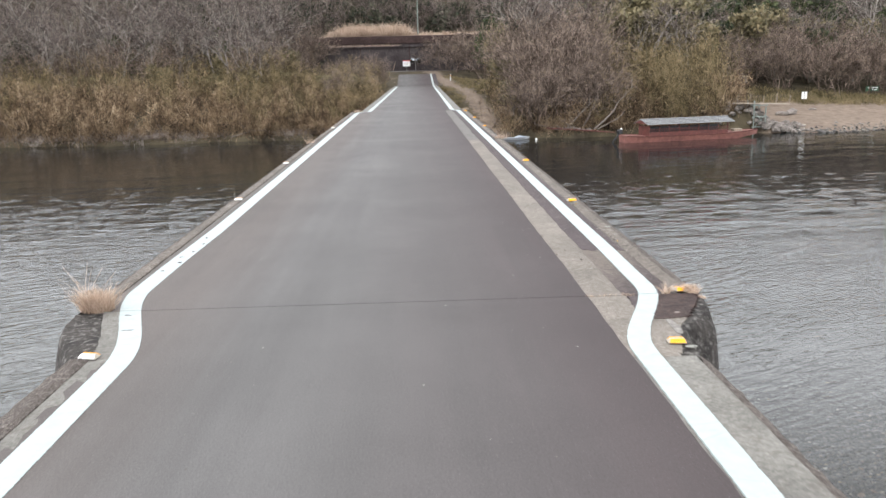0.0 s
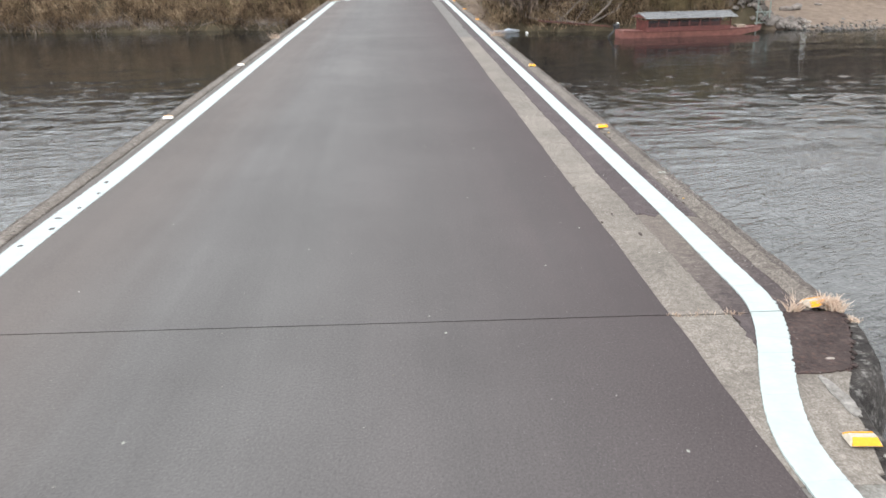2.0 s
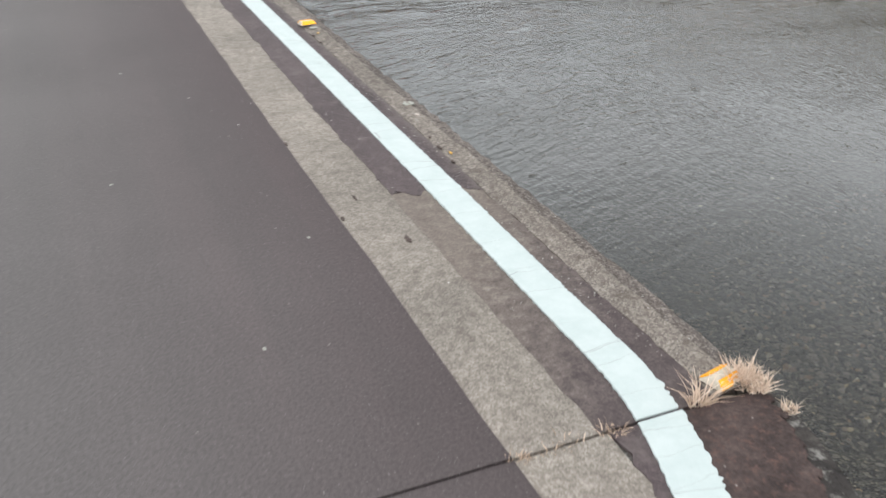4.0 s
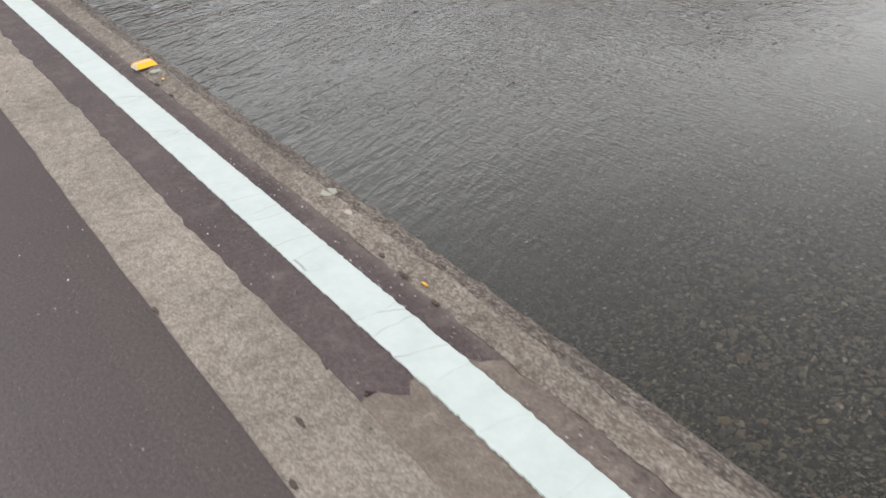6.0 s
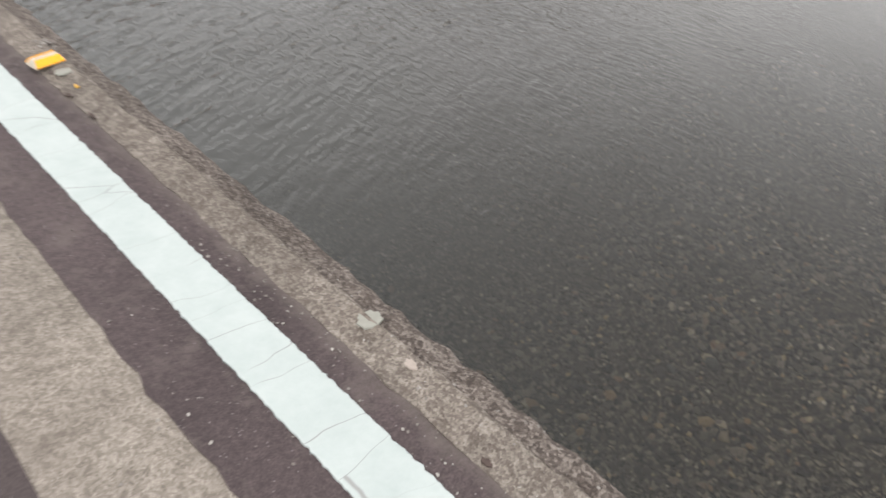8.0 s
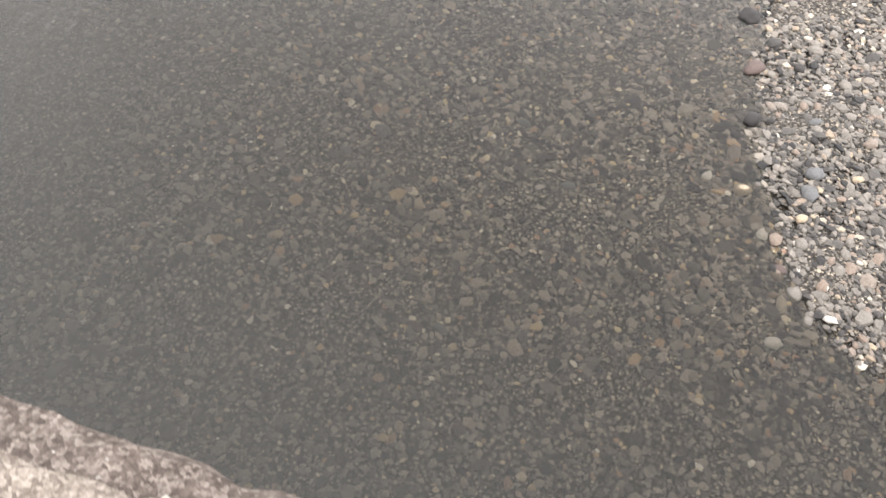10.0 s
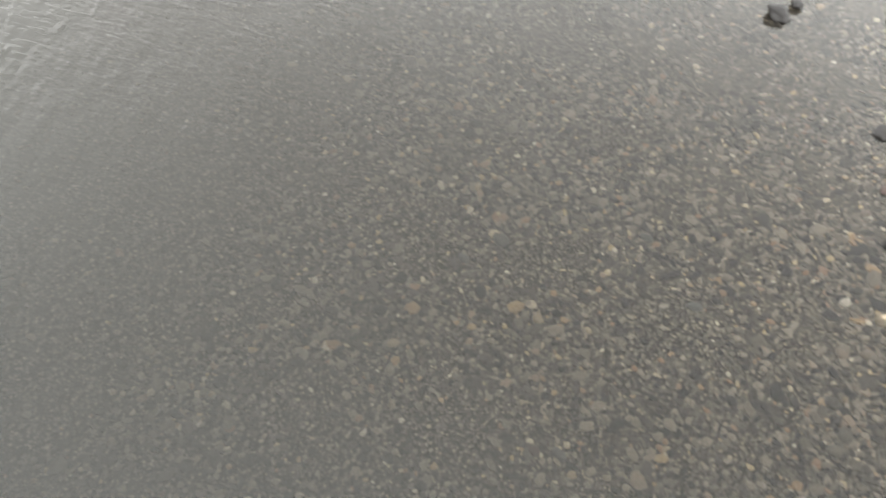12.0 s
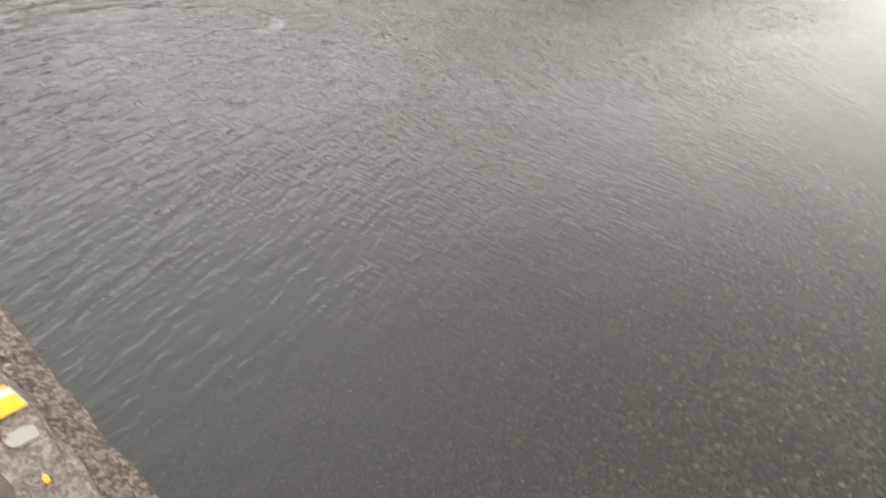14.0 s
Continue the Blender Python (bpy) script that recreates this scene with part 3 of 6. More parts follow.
def ground_height(x, y):
    x, y = np.asarray(x, float), np.asarray(y, float)
    dn = np.clip(y - near_shore(x), -1e3, 1e3)
    bed_n = WATER_Z - 0.43 * (1 - np.exp(-np.clip(dn, 0, None) / 1.5)) - 0.022 * np.clip(dn, 0, 45)
    bar = WATER_Z + 0.11 * np.minimum(-dn, 6) + 0.035 * np.clip(-dn - 6, 0, 60)
    z = np.where(dn > 0, bed_n, np.minimum(bar, 0.5))
    d = y - far_shore(x)
    bed_f = WATER_Z - 0.12 * np.clip(-d, 0, 10)
    slope = np.interp(d, [0, 0.3, 2, 6, 13, 22, 36], [-4.0, -3.55, -3.2, -1.9, -0.5, 0.1, 0.3])
    beach = np.interp(d, [0, 3, 16, 20, 36], [-4.0, -3.6, -2.0, -1.0, 0.4])
    w = smooth01(26, 29, x)
    land = slope * (1 - w) + beach * w
    # tipped rubble under the landing stage
    land = land + 1.55 * np.exp(-((x - 26.8) / 1.9) ** 2) * smooth01(64.6, 66.8, y) * smooth01(74, 69, y)
    z = np.where(d < 0, np.where(d > -25, np.maximum(np.minimum(z, bed_f), -6), z), land)
    # approach ramp to the road under the wall
    road = np.interp(y, [80, 86, 104, 106], [-0.45, -0.3, 1.32, 1.38])
    w = smooth01(7.5, 3.0, np.abs(x + 0.2)) * smooth01(76, 84, y)
    z = z * (1 - w) + road * w
    w = smooth01(98, 103.5, y)
    z = z * (1 - w) + np.minimum(z + 3, 1.38) * w
    terrace = 5.3 + 1.2 * smooth01(108, 113, y) + 0.40 * np.clip(y - 113, 0, 38) + 1.6 * np.sin(x * 0.05) * smooth01(115, 150, y)
    z = np.where(y > 106.3, np.maximum(z, terrace), z)
    side = 0.28 * np.clip(np.abs(x) - 75, 0, 120) * smooth01(84, 130, y)
    return z + side


def axis_steps(pairs):
    """Coordinates from (start, step) pairs; the last pair ends them."""
    out = []
    for (a, s), (b, _) in zip(pairs, pairs[1:]):
        out += list(np.arange(a, b - 1e-6, s))
    return np.array(out + [pairs[-1][0]])


def sheet(xs, ys, height):
    gx, gy = np.meshgrid(xs, ys)
    verts = np.stack([gx, gy, height(gx, gy)], -1).reshape(-1, 3)
    i = np.arange(len(xs) * len(ys)).reshape(len(ys), len(xs))
    faces = np.stack([i[:-1, :-1], i[:-1, 1:], i[1:, 1:], i[1:, :-1]], -1).reshape(-1, 4)
    return verts, faces


xs = axis_steps([(-900, 100), (-100, 10), (-50, 1.5), (2, 0.25), (16, 1.0), (55, 10), (100, 100), (900, 1)])
ys = axis_steps([(-900, 100), (-100, 10), (-20, 2), (0, 0.25), (16, 2), (60, 0.8), (106, 0.3), (107.2, 2), (130, 10), (200, 100), (900, 1)])
rough_h = lambda x, y: ground_height(x, y) + 0.03 * np.sin(x * 3.1 + 1.3 * np.sin(y * 2.3)) * np.sin(y * 2.7)  # noqa: E731
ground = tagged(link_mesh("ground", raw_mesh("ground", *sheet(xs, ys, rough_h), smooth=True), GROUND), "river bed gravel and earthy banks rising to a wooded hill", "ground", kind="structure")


def wave_height(x, y):
    """Long low waves of the current, worked into the sheet itself."""
    u, v = 0.88 * x + 0.47 * y, -0.47 * x + 0.88 * y
    w = 0.004 * np.sin(3.1 * v + 1.7 * np.sin(0.9 * u) + 0.8 * np.sin(0.37 * v)) + 0.003 * np.sin(4.7 * v - 1.3 * u + 2.0 * np.sin(0.6 * u + 0.4 * v))
    w += 0.008 * np.sin(1.3 * v + 0.6 * u + 1.5 * np.sin(0.23 * u)) * (0.5 + 0.5 * np.sin(0.21 * u + 0.13 * v))
    fade = smooth01(0.2, 3.0, y - near_shore(x)) * smooth01(0.2, 2.0, far_shore(x) - y) * smooth01(60, 45, np.abs(x))
    return WATER_Z + w * fade


wx = axis_steps([(-900, 100), (-100, 10), (-60, 1.5), (-30, 0.4), (34, 1.5), (60, 10), (100, 100), (900, 1)])
wy = axis_steps([(-40, 2.0), (-6, 0.4), (72, 1), (74, 1)])
tagged(link_mesh("water", raw_mesh("water", *sheet(wx, wy, wave_height), smooth=True), WATER), "clear grey-green river water with wind ripples", "water", kind="structure")

# ---------- bridge ----------
JOINTS = (-11.0, 5.135, 20.3, 35.6)
DECK_END = 87.0


def bend(y):
    """The slight drift of the far spans to the right."""
    return 0.008 * np.clip(y - 35.6, 0, None)


def s_curve(y, y0, y1, a, b):
    return a + (b - a) * float(smooth01(y0, y1, y))


def line_right(y):
    """Inner edge of the right-hand road line."""
    if y < 12:
        return s_curve(y, 3.75, 5.45, 1.09, 1.53) + 0.012 * float(smooth01(5.5, 7, y))
    return s_curve(y, 35.5, 35.8, 1.545, 1.30) + float(bend(y))


def line_left(y):
    """Inner edge of the left-hand road line."""
    if y < 12:
        return s_curve(y, 3.8, 5.8, -2.232, -2.67) + 0.04 * float(smooth01(6.2, 9, y))
    return s_curve(y, 35.5, 35.8, -2.63, -2.16) + float(bend(y))


bridge = empty("bridge", pose(0, 0, 0), "low concrete river bridge without railings, asphalt deck and white edge lines", "bridge")
rng = np.random.default_rng(5)


def ribbon(name, left, right, ys_, z, thick, material, parent, jitter=0.0, step=0.1, label=""):
    """A thin layer between two edges given as functions of y, with slightly worn edges."""
    y = np.arange(ys_[0], ys_[1] + step * 0.5, step)
    y[-1] = ys_[1]
    a = np.array([left(v) for v in y]) + rng.normal(0, jitter, len(y))
    b = np.array([right(v) for v in y]) + rng.normal(0, jitter, len(y))
    n = len(y)
    top = np.concatenate([np.stack([a, y, np.full(n, z)], 1), np.stack([b, y, np.full(n, z)], 1)])
    low = top - (0, 0, thick)
    v = np.concatenate([top, low])
    i = np.arange(n - 1)
    f = np.concatenate([
        np.stack([i, i + n, i + n + 1, i + 1], 1),
        np.stack([i + 2 * n, i, i + 1, i + 1 + 2 * n], 1),
        np.stack([i + n, i + 3 * n, i + 3 * n + 1, i + n + 1], 1),
        [[0, 2 * n, 3 * n, n], [n - 1, 2 * n - 1, 4 * n - 1, 3 * n - 1]],
    ])
    return link_mesh(name, raw_mesh(name, v, f), material, parent, label)


def profile_run(name, profile, ys_, material, parent, rough=0.0, step=0.12, close=True, label=""):
    """A bar of constant section (x, z) along the bridge, with worn, uneven edges."""
    y = np.arange(ys_[0], ys_[1] + step * 0.5, step)
    y[-1] = ys_[1]
    k, n = len(profile), len(y)
    pr = np.array(profile, float)
    v = np.zeros((n, k, 3))
    v[:, :, 0] = pr[None, :, 0] + bend(y)[:, None]
    v[:, :, 2] = pr[None, :, 1]
    v[:, :, 1] = y[:, None]
    v[:, :, 0] += rng.normal(0, rough, (n, k))
    v[:, :, 2] += rng.normal(0, rough * 0.7, (n, k))
    i, j = np.meshgrid(np.arange(n - 1), np.arange(k if close else k - 1), indexing="ij")
    j2 = (j + 1) % k
    f = np.stack([i * k + j, i * k + j2, (i + 1) * k + j2, (i + 1) * k + j], -1).reshape(-1, 4)
    me = raw_mesh(name, v.reshape(-1, 3), f)
    return link_mesh(name, me, material, parent, label)


# deck slabs, one a span; the wide spans stand out sideways over the piers
SLABS = [(-60.0, -11.01, -2.66, 1.53), (-10.99, 5.129, -2.52, 1.47), (5.14, 20.295, -3.06, 1.975), (20.305, 35.595, -3.06, 1.975), (35.605, DECK_END, -2.62, 1.85)]
for y0, y1, x0, x1 in SLABS:
    bm = bmesh.new()
    c0, c1 = float(bend(y0)), float(bend(y1))
    prism(bm, [(x0 + 0.012 + c0, y0), (x1 - 0.012 + c0, y0), (x1 - 0.012 + c1, y1), (x0 + 0.012 + c1, y1)], -0.55, -0.035)
    part("deck_slab", bm, CONCRETE_PIER, bridge)

# widened stubs on the pier where the deck steps out
STUB_R = [(1.50, 3.62), (1.535, 4.05), (1.62, 4.30), (1.745, 4.44), (1.885, 4.66), (1.97, 4.88), (1.99, 5.08), (1.99, 5.13)]
STUB_L = [(-2.64, 3.80), (-2.70, 4.10), (-2.84, 4.34), (-2.97, 4.60), (-3.04, 4.85), (-3.07, 5.10), (-3.07, 5.13)]


def stub(outline, inner, name_label):
    """A rounded concrete shoulder with a worn, sloping side down to the pier."""
    bm = bmesh.new()
    rings = []
    for z, out in ((0.0, 0.0), (-0.035, 0.02), (-0.22, 0.065), (-0.5, 0.085), (-1.0, 0.06)):
        ring = []
        for i, (x, y) in enumerate(outline):
            s = 1 if x > 0 else -1
            wob = 0.012 * math.sin(i * 2.3 + z * 9)
            ring.append(bm.verts.new((x + s * (out + wob), y - (out if i < len(outline) - 2 else 0), z - 0.012 + 0.004 * math.sin(i * 1.7))))
        rings.append(ring)
    for r, q in zip(rings, rings[1:]):
        for i in range(len(r) - 1):
            bm.faces.new((r[i], r[i + 1], q[i + 1], q[i]))
    core = [bm.verts.new((inner, outline[0][1], -0.012)), bm.verts.new((inner, outline[-1][1], -0.012))]
    bm.faces.new([core[0], *rings[0], core[1]])
    base = [bm.verts.new((inner, outline[0][1], -1.0)), bm.verts.new((inner, outline[-1][1], -1.0))]
    bm.faces.new([base[1], *rings[-1][::-1], base[0]])
    bm.faces.new([core[1], rings[0][-1], rings[1][-1], rings[2][-1], rings[3][-1], rings[4][-1], base[1]])
    bm.faces.new([core[0], base[0], rings[4][0], rings[3][0], rings[2][0], rings[1][0], rings[0][0]])
    bmesh.ops.recalc_face_normals(bm, faces=bm.faces[:])
    return part("pier_shoulder", bm, STAINED, bridge, name_label)


stub(STUB_R, 1.34, "weathered concrete shoulder stained dark")
stub(STUB_L, -2.45, "weathered concrete shoulder stained dark")

# asphalt, span by span, open at the joints
gap = 0.006
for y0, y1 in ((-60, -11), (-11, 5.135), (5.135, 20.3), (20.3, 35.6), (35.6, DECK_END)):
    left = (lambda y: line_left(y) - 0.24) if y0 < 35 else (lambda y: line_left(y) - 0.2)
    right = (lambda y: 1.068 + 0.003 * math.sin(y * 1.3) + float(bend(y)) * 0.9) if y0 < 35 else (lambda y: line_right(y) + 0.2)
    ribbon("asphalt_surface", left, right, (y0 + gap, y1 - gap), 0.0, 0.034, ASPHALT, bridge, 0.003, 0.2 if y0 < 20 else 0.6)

# bare concrete strip and the narrow asphalt outside it
for y0, y1 in ((5.135, 20.3), (20.3, 35.6)):
    ribbon("concrete_strip", lambda y: 1.05, lambda y: 1.388, (y0 + gap, y1 - gap), -0.004, 0.03, CONCRETE_STRIP if y0 < 10 else CONCRETE_WORN, bridge, 0.003, 0.08 if y0 < 10 else 0.5)
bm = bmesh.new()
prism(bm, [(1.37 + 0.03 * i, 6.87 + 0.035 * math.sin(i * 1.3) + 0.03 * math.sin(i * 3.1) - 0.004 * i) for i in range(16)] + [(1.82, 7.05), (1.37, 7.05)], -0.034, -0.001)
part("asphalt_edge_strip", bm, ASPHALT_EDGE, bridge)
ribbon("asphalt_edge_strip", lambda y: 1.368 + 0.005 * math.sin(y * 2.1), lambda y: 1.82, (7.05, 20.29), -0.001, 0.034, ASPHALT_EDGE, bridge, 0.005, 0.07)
ribbon("asphalt_edge_strip", lambda y: 1.368 + 0.005 * math.sin(y * 2.1), lambda y: 1.82, (20.31, 35.59), -0.001, 0.034, ASPHALT, bridge, 0.02, 0.5)
ribbon("bare_patch", lambda y: 1.364, lambda y: 1.82, (5.142, 6.88), -0.003, 0.031, WORN_PATCH, bridge, 0.004, 0.07, "bare brownish concrete fading into worn asphalt")
ribbon("concrete_strip", lambda y: 1.05, lambda y: 1.38, (3.66, 5.128), -0.004, 0.03, CONCRETE_STRIP, bridge, 0.003, 0.08)
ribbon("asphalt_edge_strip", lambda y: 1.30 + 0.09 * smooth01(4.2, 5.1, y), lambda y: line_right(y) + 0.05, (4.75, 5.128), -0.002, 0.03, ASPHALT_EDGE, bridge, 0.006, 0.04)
# dark cold-mix patch on the shoulder
bm = bmesh.new()
patch_line = [(line_right(4.47) + 0.08, 4.47), (1.60, 4.475), (1.665, 4.49), (1.70, 4.52), (1.745, 4.60), (1.81, 4.72), (1.86, 4.80), (1.90, 4.91), (1.935, 5.0), (1.95, 5.08), (1.945, 5.12), (1.62, 5.125), (1.60, 5.0), (1.53, 4.75)]
patch_fine = [(p[0] + (q[0] - p[0]) * t / 6 + float(rng.normal(0, 0.006)), p[1] + (q[1] - p[1]) * t / 6 + float(rng.normal(0, 0.005)) * (p[1] < 5.05)) for p, q in zip(patch_line, patch_line[1:] + patch_line[:1]) for t in range(6)]
prism(bm, patch_fine, -0.03, 0.0015)
part("asphalt_patch", bm, ASPHALT_PATCH, bridge, "dark cold-mix asphalt patch")

# flat grey shoulder behind the bend of the line
bm = bmesh.new()
prism(bm, [(line_right(y) + 0.10, y) for y in np.arange(3.72, 4.53, 0.1)][::-1] + [(x - 0.035 + float(rng.normal(0, 0.006)), y) for x, y in ((1.45, 3.72), (1.50, 3.9), (1.525, 4.05), (1.565, 4.18), (1.605, 4.30), (1.655, 4.38), (1.705, 4.47), (1.745, 4.56))], -0.05, -0.005)
part("shoulder_top", bm, CONCRETE_STRIP, bridge)
# kerb strips: pale worn top, darker broken outer band
for y0, y1 in ((5.142, 20.29), (20.31, 35.59)):
    fine = 0.10 if y0 < 10 else 0.5
    profile_run("kerb_top", [(1.795, -0.03), (1.795, 0.0), (1.83, 0.009), (1.895, 0.020), (1.908, 0.010), (1.908, -0.03)], (y0, y1), CONCRETE_KERB, bridge, 0.004, fine * 0.6)
    profile_run("kerb_edge", [(1.895, -0.3), (1.895, 0.009), (1.955, 0.001), (1.988, -0.010), (2.004, -0.05), (2.0, -0.3)], (y0, y1), CONCRETE_EDGE, bridge, 0.005, fine * 0.6)
    profile_run("kerb_top", [(-2.90, -0.03), (-2.90, 0.012), (-2.93, 0.022), (-2.99, 0.02), (-3.0, 0.0), (-3.0, -0.03)], (y0, y1), CONCRETE_KERB, bridge, 0.002, fine)
    profile_run("kerb_edge", [(-2.985, -0.3), (-2.985, 0.009), (-3.04, 0.0), (-3.062, -0.012), (-3.075, -0.05), (-3.07, -0.3)], (y0, y1), CONCRETE_EDGE, bridge, 0.003, fine)
profile_run("kerb_top", [(1.070, -0.04), (1.070, -0.006), (1.45, -0.004), (1.476, -0.007), (1.488, -0.018), (1.488, -0.06)], (-10.98, 3.66), CONCRETE_GREY, bridge, 0.002, 0.12)
profile_run("kerb_edge", [(1.486, -0.3), (1.486, -0.034), (1.53, -0.04), (1.568, -0.055), (1.582, -0.09), (1.582, -0.3)], (-10.98, 3.75), CONCRETE_EDGE, bridge, 0.005, 0.1)
profile_run("kerb_top", [(-2.40, -0.03), (-2.40, -0.003), (-2.46, -0.001), (-2.525, 0.001), (-2.535, 0.0), (-2.535, -0.03)], (-10.98, 3.9), CONCRETE_GREY, bridge, 0.003, 0.12)
profile_run("kerb_edge", [(-2.535, -0.3), (-2.535, 0.006), (-2.58, 0.018), (-2.655, 0.010), (-2.735, -0.045), (-2.75, -0.09), (-2.75, -0.3)], (-10.98, 3.95), CONCRETE_EDGE, bridge, 0.005, 0.1)
ribbon("shoulder_top", lambda y: line_left(y) - 0.32 + 0.02, lambda y: line_left(y) - 0.15, (3.9, 5.128), 0.002, 0.03, CONCRETE_GREY, bridge, 0.004, 0.08)
ribbon("kerb_inner_band", lambda y: -2.905, lambda y: -2.868, (5.142, 35.59), -0.004, 0.03, CONCRETE_GREY, bridge, 0.004, 0.2)
for side, w in ((1, 0.0), (-1, 0.0)):
    x_in = 1.50 if side > 0 else -2.36
    profile_run("kerb_top", [(x_in, -0.03), (x_in, 0.01), (x_in + side * 0.25, 0.015), (x_in + side * 0.26, -0.3), (x_in, -0.3)], (35.61, DECK_END), CONCRETE_GREY, bridge, 0.006, 0.6)

# piers under the joints
for y in (*JOINTS, 52.0, 69.0):
    bm = bmesh.new()
    wide = 2.42 if 0 < y < 40 else 2.0
    cx = -0.545 + float(bend(y))
    outline = [(cx + s * (wide - 0.55 + 0.55 * math.cos(a)), y + s * 0.55 * math.sin(a)) for s in (1, -1) for a in np.linspace(-math.pi / 2, math.pi / 2, 9)]
    prism(bm, outline, -6.6, -0.552)
    part("pier", bm, CONCRETE_PIER, bridge)

# road lines
for name_fn, outer, yr in ((line_right, 0.158, (-60, -11)), (line_right, 0.162, (-10.99, 5.13)), (line_right, 0.158, (5.143, 20.295)), (line_right, 0.165, (20.305, 35.59)), (line_right, 0.18, (35.6, 86.5)),
                           (line_left, -0.17, (-60, -11)), (line_left, -0.17, (-10.99, 5.13)), (line_left, -0.17, (5.143, 20.295)), (line_left, -0.18, (20.305, 35.59)), (line_left, -0.18, (35.6, 84.0))):
    near = -11 < yr[0] < 6
    ribbon("road_line", (lambda y: name_fn(y)), (lambda y: name_fn(y) + outer + (0.007 * math.sin(y * 251) * math.sin(y * 97 + 2 * math.sin(y * 37)) if outer > 0 and 4.45 < y < 5.3 else 0)), yr, 0.004, 0.012, PAINT, bridge, 0.0018 if near else 0.005, 0.012 if near else 0.4, "white edge line, finely cracked")

# ---------- road at the far end ----------
road = tagged(empty("road", pose(0, 0, 0), "grey asphalt ramp climbing to a junction below a wall", "road"), kind="structure")


def road_z(y):
    return float(np.interp(y, [86, 88, 104, 106.2], [0.0, 0.03, 1.42, 1.46]))


bm = bmesh.new()
rows_ = []
for y in np.arange(DECK_END, 106.01, 1.0):
    flare = 6.0 * float(smooth01(99, 106, y)) ** 2
    c = float(bend(87))
    rows_.append([bm.verts.new((x, y, road_z(y))) for x in (-2.35 + c - flare, -1 + c, 0.6 + c, 2.0 + c + flare)])
for a, b in zip(rows_, rows_[1:]):
    for i in range(3):
        bm.faces.new((a[i], a[i + 1], b[i + 1], b[i]))
part("asphalt_surface", bm, ASPHALT, road)


def ramp_line(side):
    bm = bmesh.new()
    rows_ = []
    for y in np.arange(86.5, 103.6, 0.5):
        c = float(bend(87))
        out = 3.0 * float(smooth01(98, 106, y)) ** 2
        x = (1.34 + c + out) if side > 0 else (-2.1 + c - out)
        rows_.append([bm.verts.new((x, y, road_z(y) + 0.012)), bm.verts.new((x + 0.2, y, road_z(y) + 0.012))])
    for a, b in zip(rows_, rows_[1:]):
        bm.faces.new((a[0], a[1], b[1], b[0]))
    part("road_line", bm, PAINT, road, "white edge line")


ramp_line(1)

# ---------- retaining wall ----------
wall = tagged(empty("wall_far", pose(0, 106, 0), "dark stained concrete retaining wall with a ledge", "wall"), kind="structure")
bm = bmesh.new()
box(bm, -1, 0.3, 2.2, 56, 0.7, 5.2, bevel=0.04)
part("wall_body", bm, WALL_DARK, wall)
bm = bmesh.new()
box(bm, -1, 0.25, 5.25, 56, 0.9, 0.95, bevel=0.06)
part("wall_cap", bm, WALL_CAP, wall, "rust-stained dark upper band")
bm = bmesh.new()
box(bm, -1, -0.2, 4.42, 56, 0.36, 0.12, bevel=0.02)
part("ledge", bm, WALL_DARK, wall)
for i in range(9):
    bm = bmesh.new()
    box(bm, -25 + i * 6.1, -0.06, 3.0, 0.12, 0.05, 3.4)
    part("drain_joint", bm, WALL_CAP, wall)


# ---------- plants ----------
def blades(points, height, width, lean, droop, seed, flat=0.0):
    """Grass blades: bent tapering strips rising from the points. Returns verts, quads."""
    r = np.random.default_rng(seed)
    n = len(points)
    h = height * r.uniform(0.55, 1.15, n)
    ang = r.uniform(0, 2 * np.pi, n)
    dirx, diry = np.cos(ang), np.sin(ang)
    le = lean * r.uniform(0.2, 1.4, n) * h
    dr = droop * r.uniform(0.2, 1.3, n) * h
    wa = r.uniform(0, np.pi, n)
    wx_, wy_ = np.cos(wa) * width / 2, np.sin(wa) * width / 2
    v = np.zeros((n, 6, 3))
    for k, (t, w) in enumerate(((0.0, 1.0), (0.55, 0.9), (1.0, 0.12))):
        cx = points[:, 0] + dirx * (le * t + dr * t * t * 0.6)
        cy = points[:, 1] + diry * (le * t + dr * t * t * 0.6)
        cz = points[:, 2] + h * t - dr * t * t * 0.45
        v[:, 2 * k] = np.stack([cx - wx_ * w, cy - wy_ * w, cz], 1)
        v[:, 2 * k + 1] = np.stack([cx + wx_ * w, cy + wy_ * w, cz], 1)
    i = np.arange(n)[:, None] * 6
    f = np.concatenate([i + [0, 1, 3, 2], i + [2, 3, 5, 4]], 0)
    return v.reshape(-1, 3), f


def clumped(n, x0, x1, y0, y1, seed, spread=0.35, per=40, keep=None):
    r = np.random.default_rng(seed)
    c = np.stack([r.uniform(x0, x1, n), r.uniform(y0, y1, n)], 1)
    if keep is not None:
        c = c[keep(c[:, 0], c[:, 1])]
    p = np.repeat(c, per, 0) + r.normal(0, spread, (len(c) * per, 2))
    size = np.repeat(r.uniform(0.6, 1.25, len(c)), per)
    return np.column_stack([p, ground_height(p[:, 0], p[:, 1]) - 0.05]), size


def stand(name, pieces, material, label, category):
    vs, fs, k = [], [], 0
    for v, f in pieces:
        vs.append(v)
        fs.append(f + k)
        k += len(v)
    return tagged(link_mesh(name, raw_mesh(name, np.concatenate(vs), np.concatenate(fs)), material), label, category, kind="stuff")


left_bank = lambda x, y: (y > far_shore(x) + 0.2) & (x < -3.4)  # noqa: E731
right_bank = lambda x, y: (y > far_shore(x) + 0.2) & (x > 6.5) & (x < 27.5)  # noqa: E731

